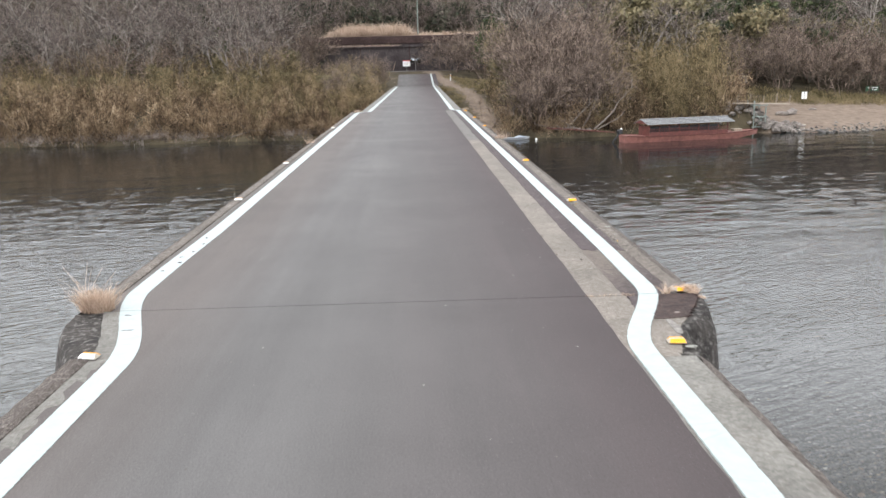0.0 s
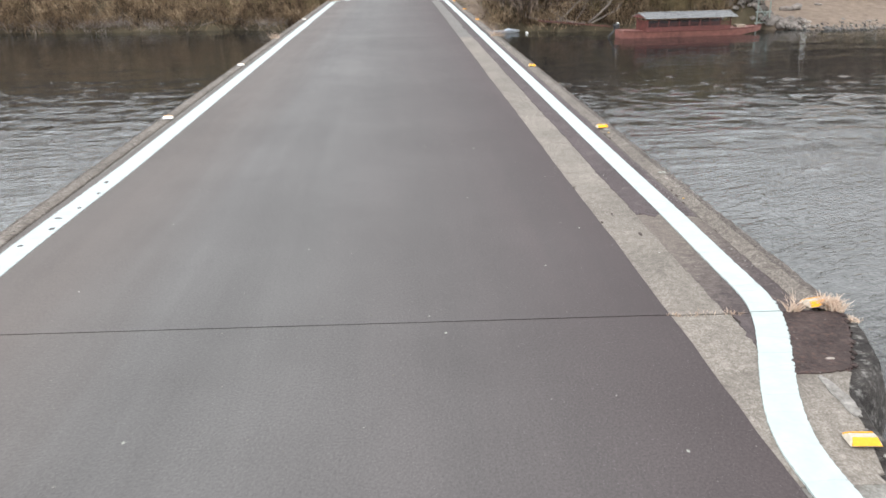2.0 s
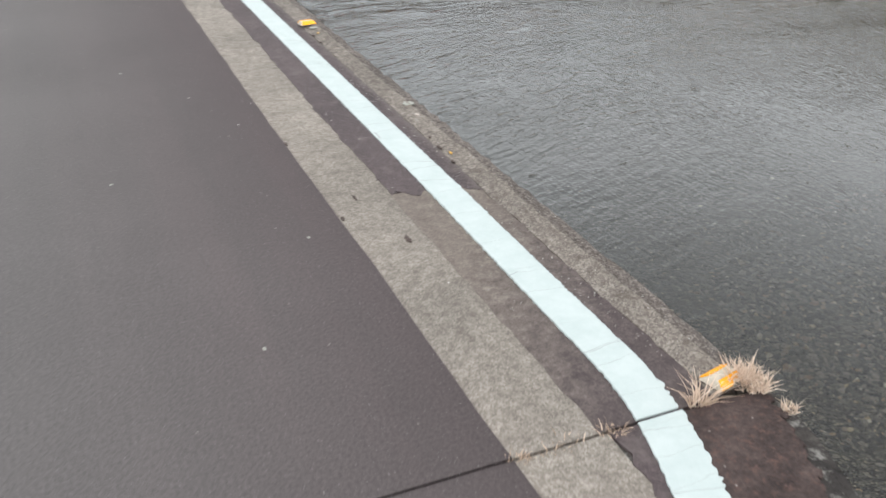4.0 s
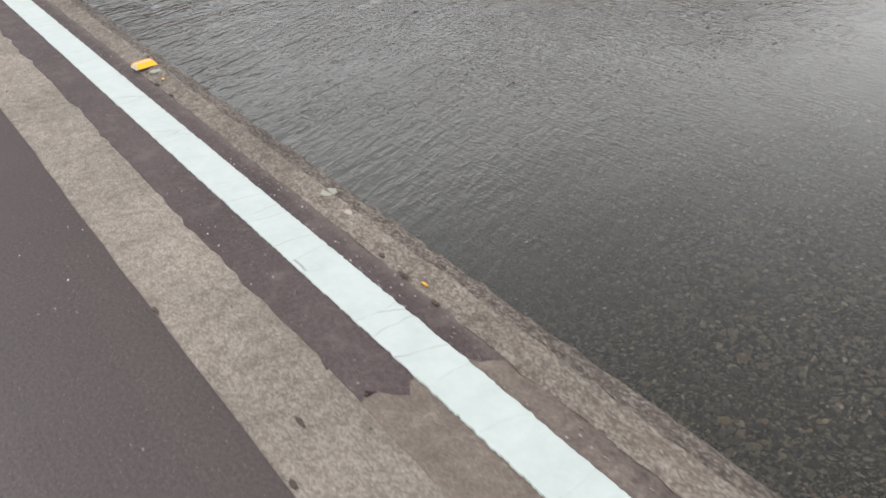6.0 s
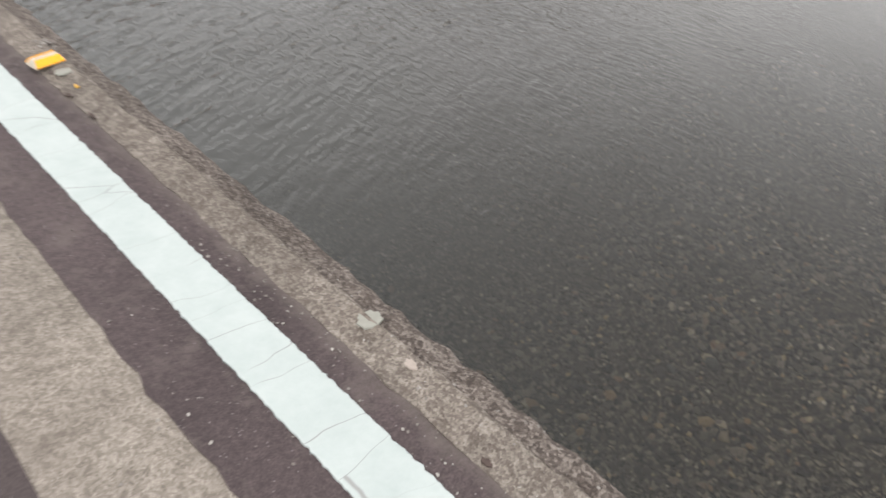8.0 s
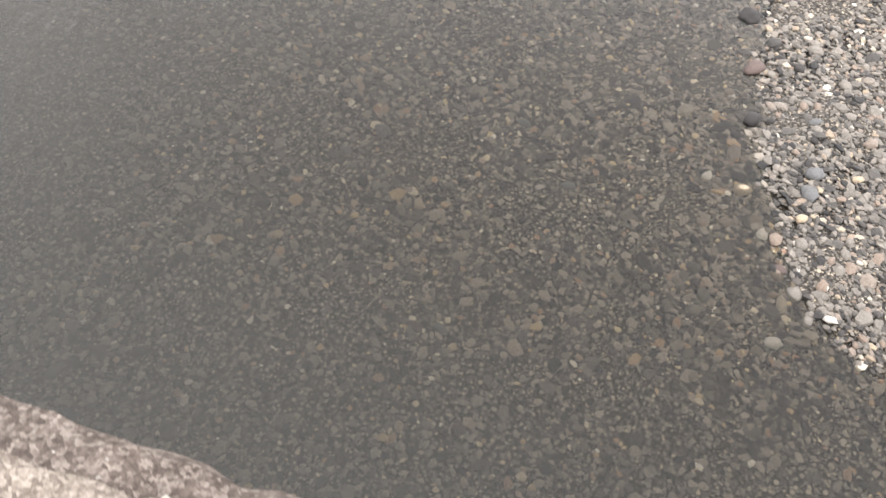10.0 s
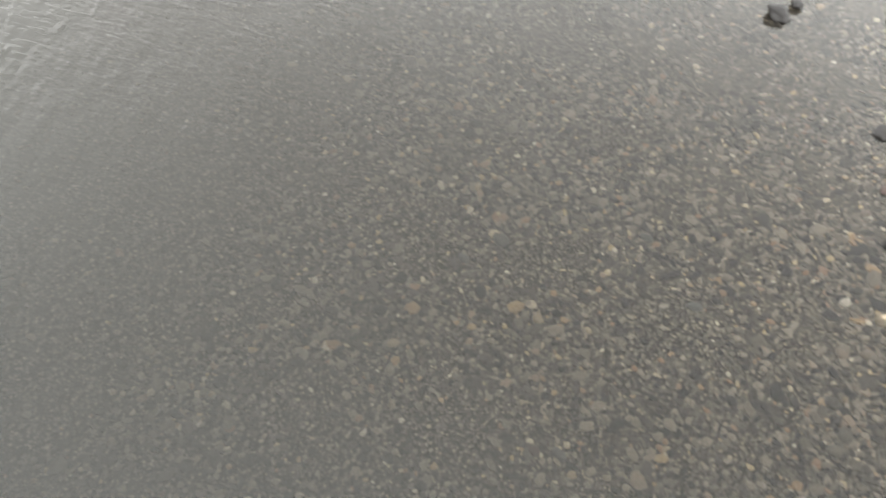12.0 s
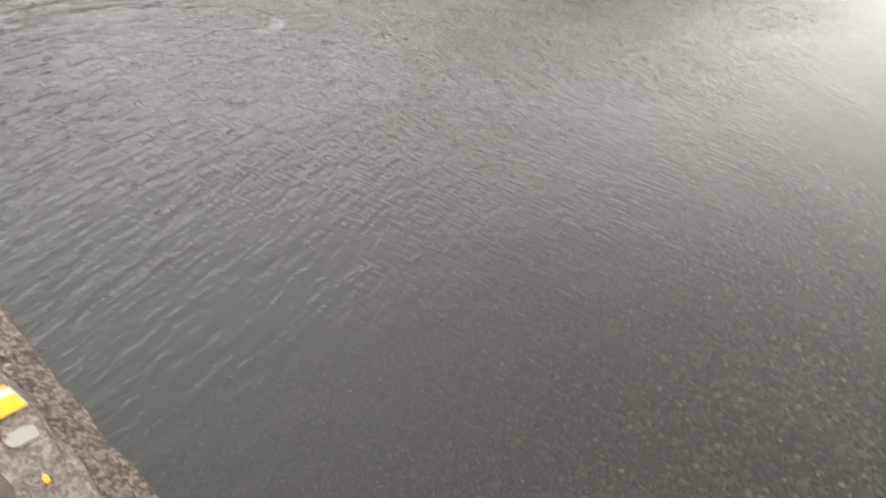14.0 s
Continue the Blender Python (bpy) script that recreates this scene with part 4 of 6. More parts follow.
def canes(points, height, leaves, leaf_len, leaf_w, lean, seed):
    """Leafy canes: a thin leaning stem each, with drooping blades along its upper part."""
    r = np.random.default_rng(seed)
    n = len(points)
    h = height * r.uniform(0.65, 1.15, n)
    a = r.uniform(0, 2 * np.pi, n // 10 + 1)[np.arange(n) // 10] + r.normal(0, 0.6, n)
    q = lean * r.uniform(0.3, 1.2, n) * h
    tip = points + np.stack([np.cos(a) * q, np.sin(a) * q, h], 1)
    w = np.stack([np.sin(a), -np.cos(a), np.zeros(n)], 1) * 0.012
    stem = np.stack([points - w, points + w, tip + w * 0.4, tip - w * 0.4], 1).reshape(-1, 3)
    sf = np.arange(n * 4).reshape(-1, 4)
    k = n * leaves
    t = r.uniform(0.15, 1.0, k) ** 0.7
    p0, p1_ = np.repeat(points, leaves, 0), np.repeat(tip, leaves, 0)
    c0 = p0 + (p1_ - p0) * t[:, None]
    b_ = r.uniform(0, 2 * np.pi, k)
    ln = leaf_len * r.uniform(0.5, 1.4, k)
    out = np.stack([np.cos(b_) * 0.8, np.sin(b_) * 0.8, r.uniform(0.1, 1.7, k)], 1)
    out /= np.linalg.norm(out, axis=1, keepdims=True)
    side = np.cross(out, r.normal(0, 1, (k, 3)))
    side /= np.linalg.norm(side, axis=1, keepdims=True)
    side *= (leaf_w * r.uniform(0.6, 1.3, k) / 2)[:, None]
    mid = c0 + out * (ln * 0.55)[:, None]
    end = c0 + out * ln[:, None] - np.stack([0 * ln, 0 * ln, ln * r.uniform(0.0, 0.4, k)], 1)
    lv = np.stack([c0 - side * 0.4, c0 + side * 0.4, mid + side, mid - side, end + side * 0.1, end - side * 0.1], 1).reshape(-1, 3)
    i6 = np.arange(k)[:, None] * 6
    lf = np.concatenate([i6 + [0, 1, 2, 3], i6 + [3, 2, 4, 5]], 0)
    return np.concatenate([stem, lv]), np.concatenate([sf, lf + len(stem)])


def lumps_of(x, y):
    """Slow swell and dip of plant height over the bank."""
    return 1 + 0.28 * np.sin(0.5 * x + 1.4 * np.sin(0.33 * y)) * np.sin(0.37 * y + 0.21 * x) + 0.16 * np.sin(1.7 * x + 0.9 * y)


gaps = lambda x, y: np.sin(1.1 * x + 2 * np.sin(0.7 * y)) * np.sin(1.3 * y + 0.4 * x) > -0.62  # noqa: E731
p1, s1 = clumped(470, -48, -3.6, 70.4, 80, 11, 0.32, 11, lambda x, y: left_bank(x, y) & gaps(x, y))
s1 = s1 * lumps_of(p1[:, 0], p1[:, 1]) * (1 - 0.42 * smooth01(-23, -13, p1[:, 0]))
p2, s2 = clumped(260, -48, -3.5, 70, 72.4, 12, 0.5, 45, left_bank)
p3, s3 = clumped(150, -48, -3.6, 71, 80, 15, 0.3, 40, left_bank)
stand("reed_bed", [canes(p1, 2.5 * s1, 10, 0.55, 0.043, 0.3, 13), blades(p2, 1.4 * s2, 0.035, 0.9, 0.8, 14), blades(p3, 2.7 * s3, 0.035, 0.3, 0.6, 16)], REED, "dense dry golden-brown reeds leaning over the river bank", "reeds")
p4, s4 = clumped(230, -48, -3.5, 70.0, 71.4, 17, 0.4, 26, left_bank)
stand("dead_reeds", [blades(p4, 0.75 * s4, 0.04, 1.5, 0.9, 18)], DEAD_REED, "grey flattened dead reeds along the waterline", "reeds")
p1, s1 = clumped(350, -48, -3.8, 75, 89, 21, 0.36, 11, lambda x, y: left_bank(x, y) & gaps(y, x))
s1 = s1 * lumps_of(p1[:, 0] + 9, p1[:, 1]) * (1 - 0.24 * smooth01(-15, -8, p1[:, 0]))
p2, s2 = clumped(130, -15, -3.2, 72, 90, 22, 0.34, 10, left_bank)
stand("cane_thicket", [canes(p1, 3.3 * s1, 10, 0.52, 0.043, 0.3, 23), canes(p2, 2.1 * s2, 9, 0.48, 0.042, 0.3, 24)], CANE, "olive-green cane thicket above the reeds", "cane")
p1, s1 = clumped(380, 7.2, 29, 66.6, 80, 31, 0.34, 11, lambda x, y: right_bank(x, y) & ((x > 15) | (y > 72)) & ((x < 25.3) | (y > 72)))
stand("cane_thicket", [canes(p1, (3.2 + 1.4 * smooth01(13, 18, p1[:, 0])) * s1, 10, 0.55, 0.043, 0.3, 33)], CANE, "brownish olive cane thicket on the bank beside the boat", "cane")
p1, s1 = clumped(190, 6.9, 28, 66.2, 78, 34, 0.4, 11, right_bank)
p2, s2 = clumped(120, 6.9, 27, 66.2, 69, 36, 0.4, 40, right_bank)
stand("reed_bed", [canes(p1, 2.4 * s1, 8, 0.5, 0.043, 0.4, 35), blades(p2, 1.3 * s2, 0.03, 0.8, 0.8, 37)], REED, "dry brown reeds under bare shrubs", "reeds")
p1, s1 = clumped(420, 2.4, 9, 68, 98, 41, 0.4, 40, lambda x, y: (y > far_shore(x) + 0.3) & (x > 2.6) & (np.abs(x + 0.13 * y - 15.3) > 1.0))
stand("bank_grass", [blades(p1, 0.35 * s1, 0.03, 0.4, 0.5, 42)], BANK_GRASS, "short tufted grass on the bank beside the road", "grass")
p1, s1 = clumped(360, 27, 60, 78, 84, 43, 0.5, 40)
stand("bank_grass", [blades(p1, 0.6 * s1, 0.035, 0.4, 0.5, 44)], BANK_GRASS, "dry grass fringe above the sandy landing", "grass")
p1, s1 = clumped(420, -11.0, 8.3, 106.8, 110, 45, 0.3, 60)
s1 = s1 * (0.5 + 0.85 * smooth01(1.0, -2.5, p1[:, 0]) * smooth01(-11.8, -8.0, p1[:, 0]))
stand("pale_grass", [blades(p1, 1.5 * s1, 0.06, 0.35, 0.7, 46)], STRAW, "pale pinkish dry grass on top of the wall", "grass")

lr_ = np.random.default_rng(47)
ledge_at = np.concatenate([lr_.normal(c, 0.5, 60) for c in (-9.6, -8.1, -6.6, -5.2, -3.9, -2.6)])
stand("ledge_grass", [blades(np.column_stack([ledge_at, lr_.uniform(105.66, 105.9, len(ledge_at)), np.full(len(ledge_at), 4.47)]), 0.42, 0.04, 0.4, 0.7, 48)], STRAW, "dry grass sprouting from the ledge of the wall", "grass")


def twigs(seed, height, spread, stems, depth, split, r0, start=0.15, thin=0.014, limbs=1):
    """A bare woody plant as three-sided tapering limbs. Returns (trunk verts, faces), (twig verts, faces)."""
    r = np.random.default_rng(seed)
    segs = []

    def grow(p, d, length, radius, level):
        steps = 3 if level < 2 else 2
        for s in range(steps):
            d2 = d + r.normal(0, 0.16, 3) + np.array([0, 0, 0.06])
            d2 /= np.linalg.norm(d2)
            q = p + d2 * length / steps
            rad2 = radius * (0.82 if level < depth else 0.5)
            segs.append((p, q, radius, rad2, level))
            if level < depth:
                for _ in range(split[min(level, len(split) - 1)]):
                    if s == 0 and level == 0 and r.random() < 0.6:
                        continue
                    side = r.normal(0, 1, 3)
                    side -= side @ d2 * d2
                    side /= np.linalg.norm(side)
                    nd = d2 * r.uniform(0.5, 0.9) + side * r.uniform(0.45, 0.95) + np.array([0, 0, 0.12])
                    grow(q, nd / np.linalg.norm(nd), length * r.uniform(0.45, 0.72), rad2 * 0.6, level + 1)
            p, d, radius = q, d2, rad2

    for _ in range(stems):
        a = r.uniform(0, 2 * np.pi)
        tilt = spread * r.uniform(0.3, 1.0)
        d = np.array([math.cos(a) * tilt, math.sin(a) * tilt, 1.0])
        base = np.array([math.cos(a), math.sin(a), 0]) * start * r.uniform(0, 1)
        grow(base, d / np.linalg.norm(d), height * r.uniform(0.55, 0.75), r0 * r.uniform(0.6, 1.0), 0)

    def prisms(some):
        p = np.array([s[0] for s in some])
        q = np.array([s[1] for s in some])
        ra = np.array([s[2] for s in some])[:, None]
        rb = np.array([s[3] for s in some])[:, None]
        d = q - p
        d /= np.linalg.norm(d, axis=1, keepdims=True)
        ref = np.where(np.abs(d[:, 2:3]) > 0.9, [[1.0, 0, 0]], [[0, 0, 1.0]])
        u = np.cross(d, ref)
        u /= np.linalg.norm(u, axis=1, keepdims=True)
        w = np.cross(d, u)
        v = np.zeros((len(some), 6, 3))
        for k in range(3):
            c, s_ = math.cos(k * 2.0944), math.sin(k * 2.0944)
            v[:, k] = p + (u * c + w * s_) * ra
            v[:, 3 + k] = q + (u * c + w * s_) * rb
        i = np.arange(len(some))[:, None] * 6
        return v.reshape(-1, 3), np.concatenate([i + [k, (k + 1) % 3, 3 + (k + 1) % 3, 3 + k] for k in range(3)], 0)

    def strips(some):
        p = np.array([s[0] for s in some])
        q = np.array([s[1] for s in some])
        ra = np.maximum(np.array([s[2] for s in some]), thin)[:, None]
        side = np.cross(q - p, r.normal(0, 1, (len(some), 3)))
        side /= np.linalg.norm(side, axis=1, keepdims=True)
        v = np.stack([p - side * ra, p + side * ra, q + side * ra * 0.7, q - side * ra * 0.7], 1)
        return v.reshape(-1, 3), np.arange(len(some) * 4).reshape(-1, 4)

    fine = strips([s for s in segs if s[4] > limbs] or segs[-1:])
    return prisms([s for s in segs if s[4] <= limbs]), fine


def bare_plant(name, label, category, group, bark, twig, **how):
    base = empty(name, pose(0, 0, 0), label, category, group)
    trunk, fine = twigs(**how)
    link_mesh("trunk", raw_mesh("trunk", *trunk), bark, base)
    link_mesh("crown", raw_mesh("crown", *fine), twig, base)
    return base


def place(kinds, spots, seed):
    """Each kind of plant once where its first spot is, and copies at the others."""
    r = np.random.default_rng(seed)
    used = set()
    for i, (x, y, s) in enumerate(spots):
        k = kinds[i % len(kinds)]
        m = pose(x, y, float(ground_height(x, y)) - 0.1, 0, 0, r.uniform(0, 360)) @ Matrix.Scale(s, 4)
        if i % len(kinds) in used:
            k.scale = (1, 1, 1)
            copy_thing(k, m)
        else:
            used.add(i % len(kinds))
            first.append((k, m))


first = []
tall = [bare_plant("bare_tree", "leafless grey tree with fine branching crown", "tree", "bare trees", BARK, TWIG, seed=50 + i, height=7.5, spread=0.35, stems=(1, 2, 2)[i], depth=4, split=(2, 2, 2, 2), r0=0.2, thin=0.015, limbs=2) for i in range(3)]
shrub = [bare_plant("bare_shrub", "leafless many-stemmed grey-brown shrub", "shrub", "bare shrubs", BROWN_TWIG, BROWN_TWIG, seed=60 + i, height=4.2, spread=0.9, stems=8, depth=3, split=(2, 3, 2), r0=0.05, start=0.6, thin=0.014) for i in range(3)]


def leaf_cloud(seed, n, blobs, size):
    """Small folded leaves scattered through uneven lumps. Returns verts, quads."""
    r = np.random.default_rng(seed)
    which = r.integers(0, len(blobs), n)
    b = np.array(blobs)[which]
    d = r.normal(0, 1, (n, 3))
    d /= np.linalg.norm(d, axis=1, keepdims=True)
    rad = r.uniform(0.35, 1.0, n) ** 0.5 * (1 + 0.25 * np.sin(d[:, 0] * 7 + which) * np.sin(d[:, 2] * 6))
    c = b[:, :3] + d * b[:, 3:6] * rad[:, None]
    u = r.normal(0, 1, (n, 3))
    u /= np.linalg.norm(u, axis=1, keepdims=True)
    w = np.cross(u, r.normal(0, 1, (n, 3)))
    w /= np.linalg.norm(w, axis=1, keepdims=True)
    s = (size * r.uniform(0.5, 1.4, n))[:, None]
    v = np.stack([c - u * s, c + w * s * 0.5, c + u * s, c - w * s * 0.5], 1)
    return v.reshape(-1, 3), np.arange(n * 4).reshape(-1, 4)


def leafy_tree(name, label, category, group, leaf, seed, height, girth, leaves, size):
    base = empty(name, pose(0, 0, 0), label, category, group)
    r = np.random.default_rng(seed)
    trunk, _ = twigs(seed, height * 0.9, 0.3, 2, 1, (2, 2), 0.12)
    link_mesh("trunk", raw_mesh("trunk", *trunk), BARK, base)
    blobs = []
    for _ in range(12):
        a, rr, h = r.uniform(0, 6.3), girth * r.uniform(0.1, 0.75), height * r.uniform(0.28, 0.9)
        q = girth * r.uniform(0.28, 0.5)
        blobs.append((math.cos(a) * rr, math.sin(a) * rr, h, q, q, q * 0.8))
    link_mesh("crown", raw_mesh("crown", *leaf_cloud(seed + 1, leaves, blobs, size)), leaf, base)
    return base


evergreen = [leafy_tree("evergreen_tree", "dense dark evergreen tree on the bank", "tree", "evergreens", LEAF, 70 + i, 7.0, 2.6, 4200, 0.2) for i in range(2)]
sage = [leafy_tree("willow_shrub", "dull olive leafy willow shrub", "shrub", "willow shrubs", SAGE, 80 + i, 4.2, 2.0, 3800, 0.135) for i in range(2)]

rs = np.random.default_rng(99)


def row_of(n, x0, x1, y0, y1, s0, s1):
    """Loosely spaced planting spots with sizes."""
    step = (x1 - x0) / n
    return [(x0 + step * (i + rs.uniform(0.1, 0.9)), rs.uniform(y0, y1), rs.uniform(s0, s1)) for i in range(n)]


place(tall, row_of(12, -50, -13, 84, 88, 0.85, 1.2) + row_of(12, -50, -14, 89, 95, 1.1, 1.45) + row_of(7, -48, -13, 97, 104, 1.2, 1.5)
      + row_of(3, 9.5, 15, 77, 82, 0.9, 1.2) + row_of(2, 21, 29, 79, 82, 0.9, 1.0) + row_of(4, 9.5, 26, 88, 93, 1.1, 1.45) + row_of(4, 30, 60, 88, 92, 0.9, 1.2) + row_of(4, 12, 60, 97, 104, 1.2, 1.5), 5)
place(shrub, row_of(7, 8.2, 16.5, 67.4, 69.0, 0.8, 1.1) + row_of(6, 8.8, 15.5, 70, 73, 1.2, 1.5) + row_of(4, 9, 15, 75, 80, 1.4, 1.7) + row_of(9, 28, 50, 83.5, 86.5, 0.9, 1.3) + row_of(5, 29, 50, 88, 92, 1.2, 1.6)
      + row_of(8, -46, -11, 84, 88, 0.8, 1.15) + row_of(5, -9, -4.2, 76, 88, 0.45, 0.7) + row_of(4, 4.6, 9.5, 97, 103, 0.8, 1.1) + row_of(5, -9, -4.8, 90, 102, 0.35, 0.55) + row_of(3, -5.0, -3.6, 80, 88, 0.35, 0.45) + row_of(4, -5.2, -3.9, 88, 101, 0.4, 0.55) + row_of(3, -15.5, -12.5, 99, 104, 1.2, 1.5), 6)
place(evergreen, [(-47, 82, 0.6), (-45.5, 85, 0.7), (-33, 93, 0.9), (-27, 92, 0.8), (-41, 91, 0.9), (20, 86, 1.0), (23, 84.5, 0.9), (18.5, 82, 0.75), (50, 84.5, 0.8), (54, 86, 0.9), (47, 92, 1.2), (8.9, 88, 1.0), (9.6, 95, 1.1), (33, 94, 1.2), (-17, 96, 0.8), (59, 88, 1.1), (-22, 100, 1.0), (40, 97, 1.3), (27, 90, 1.1), (36, 91, 1.0), (52, 90, 1.2), (29, 86, 0.8), (31.5, 87.5, 1.0), (43, 88, 0.9), (44.5, 94, 1.4), (56, 95, 1.4), (25, 96, 1.3), (19, 97, 1.2), (14, 95, 1.1), (37, 99, 1.4), (30, 101, 1.4), (50, 101, 1.5), (61, 93, 1.2)], 7)
place(sage, row_of(9, -34, -5, 80, 84, 0.5, 0.75) + row_of(4, -24, -12.5, 85, 90, 0.9, 1.15) + [(8.2, 71, 0.75), (8.4, 75, 1.0), (8.8, 80, 1.2), (9.2, 84, 1.4), (9.8, 100, 1.3)]
      + row_of(6, 17, 30, 80, 86, 1.3, 1.7) + row_of(6, 18, 34, 90, 97, 1.8, 2.3) + row_of(6, 34, 58, 88, 94, 1.4, 1.9), 8)
for k, m in first:
    k.matrix_basis = m

# the wooded hill behind
hr = np.random.default_rng(123)
lumps, twigs_at = [], []
for _ in range(560):
    x, y = hr.uniform(-95, 95), 113.5 + 62 * hr.random() ** 1.4
    q = hr.uniform(1.6, 3.2)
    lump = (x, y, float(ground_height(x, y)) + q * hr.uniform(0.7, 1.6), q, q, q * hr.uniform(0.9, 1.5))
    (lumps if hr.random() < 0.6 else twigs_at).append(lump)
for _ in range(90):
    x, y = hr.uniform(-20, 18), hr.uniform(111.5, 117)
    q = hr.uniform(1.0, 2.0)
    lump = (x, y, float(ground_height(x, y)) + q * hr.uniform(0.3, 1.3), q, q, q * 1.2)
    (lumps if hr.random() < 0.5 else twigs_at).append(lump)
for _ in range(150):
    s = hr.choice((-1, 1))
    x, y = (s * hr.uniform(14, 90)) + (0 if s > 0 else 2), hr.uniform(96, 112)
    q = hr.uniform(1.4, 2.8)
    lump = (x, y, float(ground_height(x, y)) + q * hr.uniform(0.7, 1.8), q, q, q * 1.3)
    (lumps if hr.random() < 0.4 else twigs_at).append(lump)
v, f = leaf_cloud(124, 98000, lumps, 0.30)
tagged(link_mesh("hill_woods", raw_mesh("hill_woods", v, f), WOODS), "mixed dark winter woods covering the hillside", "woods", kind="stuff")


def twig_cloud(seed, n, blobs, length, width):
    """Bare branch tips: thin strips fanning up and out through uneven crowns."""
    r = np.random.default_rng(seed)
    b = np.array(blobs)[r.integers(0, len(blobs), n)]
    d = r.normal(0, 1, (n, 3))
    d /= np.linalg.norm(d, axis=1, keepdims=True)
    c = b[:, :3] + d * b[:, 3:6] * (r.uniform(0.05, 1.0, n) ** 0.5)[:, None]
    way = d * 0.8 + r.normal(0, 0.45, (n, 3)) + (0, 0, 0.7)
    way /= np.linalg.norm(way, axis=1, keepdims=True)
    ln = (length * r.uniform(0.5, 1.5, n))[:, None]
    side = np.cross(way, r.normal(0, 1, (n, 3)))
    side /= np.linalg.norm(side, axis=1, keepdims=True)
    w = (width * r.uniform(0.6, 1.4, n))[:, None]
    v = np.stack([c - side * w, c + side * w, c + way * ln + side * w * 0.3, c + way * ln - side * w * 0.3], 1)
    return v.reshape(-1, 3), np.arange(n * 4).reshape(-1, 4)


v, f = twig_cloud(125, 52000, twigs_at, 1.35, 0.027)
tagged(link_mesh("bare_woods", raw_mesh("bare_woods", v, f), TWIG), "leafless grey woods among the evergreens on the hillside", "woods", kind="stuff")


# ---------- things on the bridge ----------
STUD_BODY = plain("stud_body", (0.42, 0.37, 0.30), 0.5, spread=0.2, scale=60)
LENS_ORANGE = plain("lens_orange", (0.85, 0.36, 0.012), 0.25, spread=0.12, scale=90)
LENS_WHITE = plain("lens_white", (0.82, 0.82, 0.79), 0.25, spread=0.1, scale=90)


def road_stud(front, back, label):
    """A low wedge-sided kerb reflector: body with a sloping lens towards either traffic side."""
    base = empty("kerb_reflector", pose(0, 0, 0), label, "reflector", "kerb reflectors")
    bm = bmesh.new()
    low = [(-0.063, -0.044), (0.063, -0.044), (0.063, 0.044), (-0.063, 0.044)]
    top = [(-0.050, -0.014), (0.050, -0.014), (0.050, 0.014), (-0.050, 0.014)]
    a = [bm.verts.new((x, y, 0)) for x, y in low]
    b = [bm.verts.new((x, y, 0.026)) for x, y in top]
    bm.faces.new(b)
    bm.faces.new(a[::-1])
    for i in range(4):
        bm.faces.new((a[i], a[(i + 1) % 4], b[(i + 1) % 4], b[i]))
    bmesh.ops.bevel(bm, geom=bm.edges[:], offset=0.003, segments=1, affect="EDGES")
    part("body", bm, STUD_BODY, base)
    for s, m_, lab in ((-1, front, "front lens"), (1, back, "rear lens")):
        bm = bmesh.new()
        q = [(-0.056, s * 0.043, 0.003), (0.056, s * 0.043, 0.003), (0.047, s * 0.0165, 0.0255), (-0.047, s * 0.0165, 0.0255)]
        inn = [bm.verts.new(p) for p in q]
        out = [bm.verts.new((x, y + s * 0.003, z + 0.003)) for x, y, z in q]
        bm.faces.new(out)
        bm.faces.new(inn[::-1])
        for i in range(4):
            bm.faces.new((inn[i], inn[(i + 1) % 4], out[(i + 1) % 4], out[i]))
        bmesh.ops.recalc_face_normals(bm, faces=bm.faces[:])
        part("lens", bm, m_, base)
    return base


amber = road_stud(LENS_ORANGE, LENS_ORANGE, "amber kerb reflector on the worn concrete edge")
pale_stud = road_stud(LENS_WHITE, LENS_ORANGE, "white-faced kerb reflector on the concrete edge")
amber.matrix_basis = pose(1.833, 9.91, 0.02, 0, -2, 6)
pale_stud.matrix_basis = pose(-2.545, 3.99, 0.012, 0, 3, -6)
for x, y, z, yaw in ((1.43, 3.92, 0.004, -4), (1.862, 5.20, 0.010, 14), (1.87, 14.97, 0.02, 3), (1.90, 24.9, 0.02, 0), (1.90, 29.4, 0.02, 0), (1.88, 34.2, 0.02, 0)):
    copy_thing(amber, pose(x, y, z, 0, 0, yaw))
for x, y, z, yaw in ((-2.93, 10.87, 0.02, 4), (-2.93, 15.64, 0.02, 0), (-2.91, 25.8, 0.02, 0), (-2.55, -2.0, 0.012, 0)):
    copy_thing(pale_stud, pose(x, y, z, 0, 0, yaw))


def splat(x, y, z, r, seed, material, name, label, parent, stretch=(1, 1)):
    """A thin smear with a lobed outline."""
    rr = np.random.default_rng(seed)
    bm = bmesh.new()
    k = 22
    wob = rr.uniform(0.62, 1.2, k)
    wob = wob * 0.7 + (np.roll(wob, 1) + np.roll(wob, -1)) * 0.15
    pts = [(x + stretch[0] * r * wob[i] * math.cos(2 * math.pi * i / k), y + stretch[1] * r * wob[i] * math.sin(2 * math.pi * i / k)) for i in range(k)]
    prism(bm, pts, z - 0.006, z)
    return part(name, bm, material, parent, label)


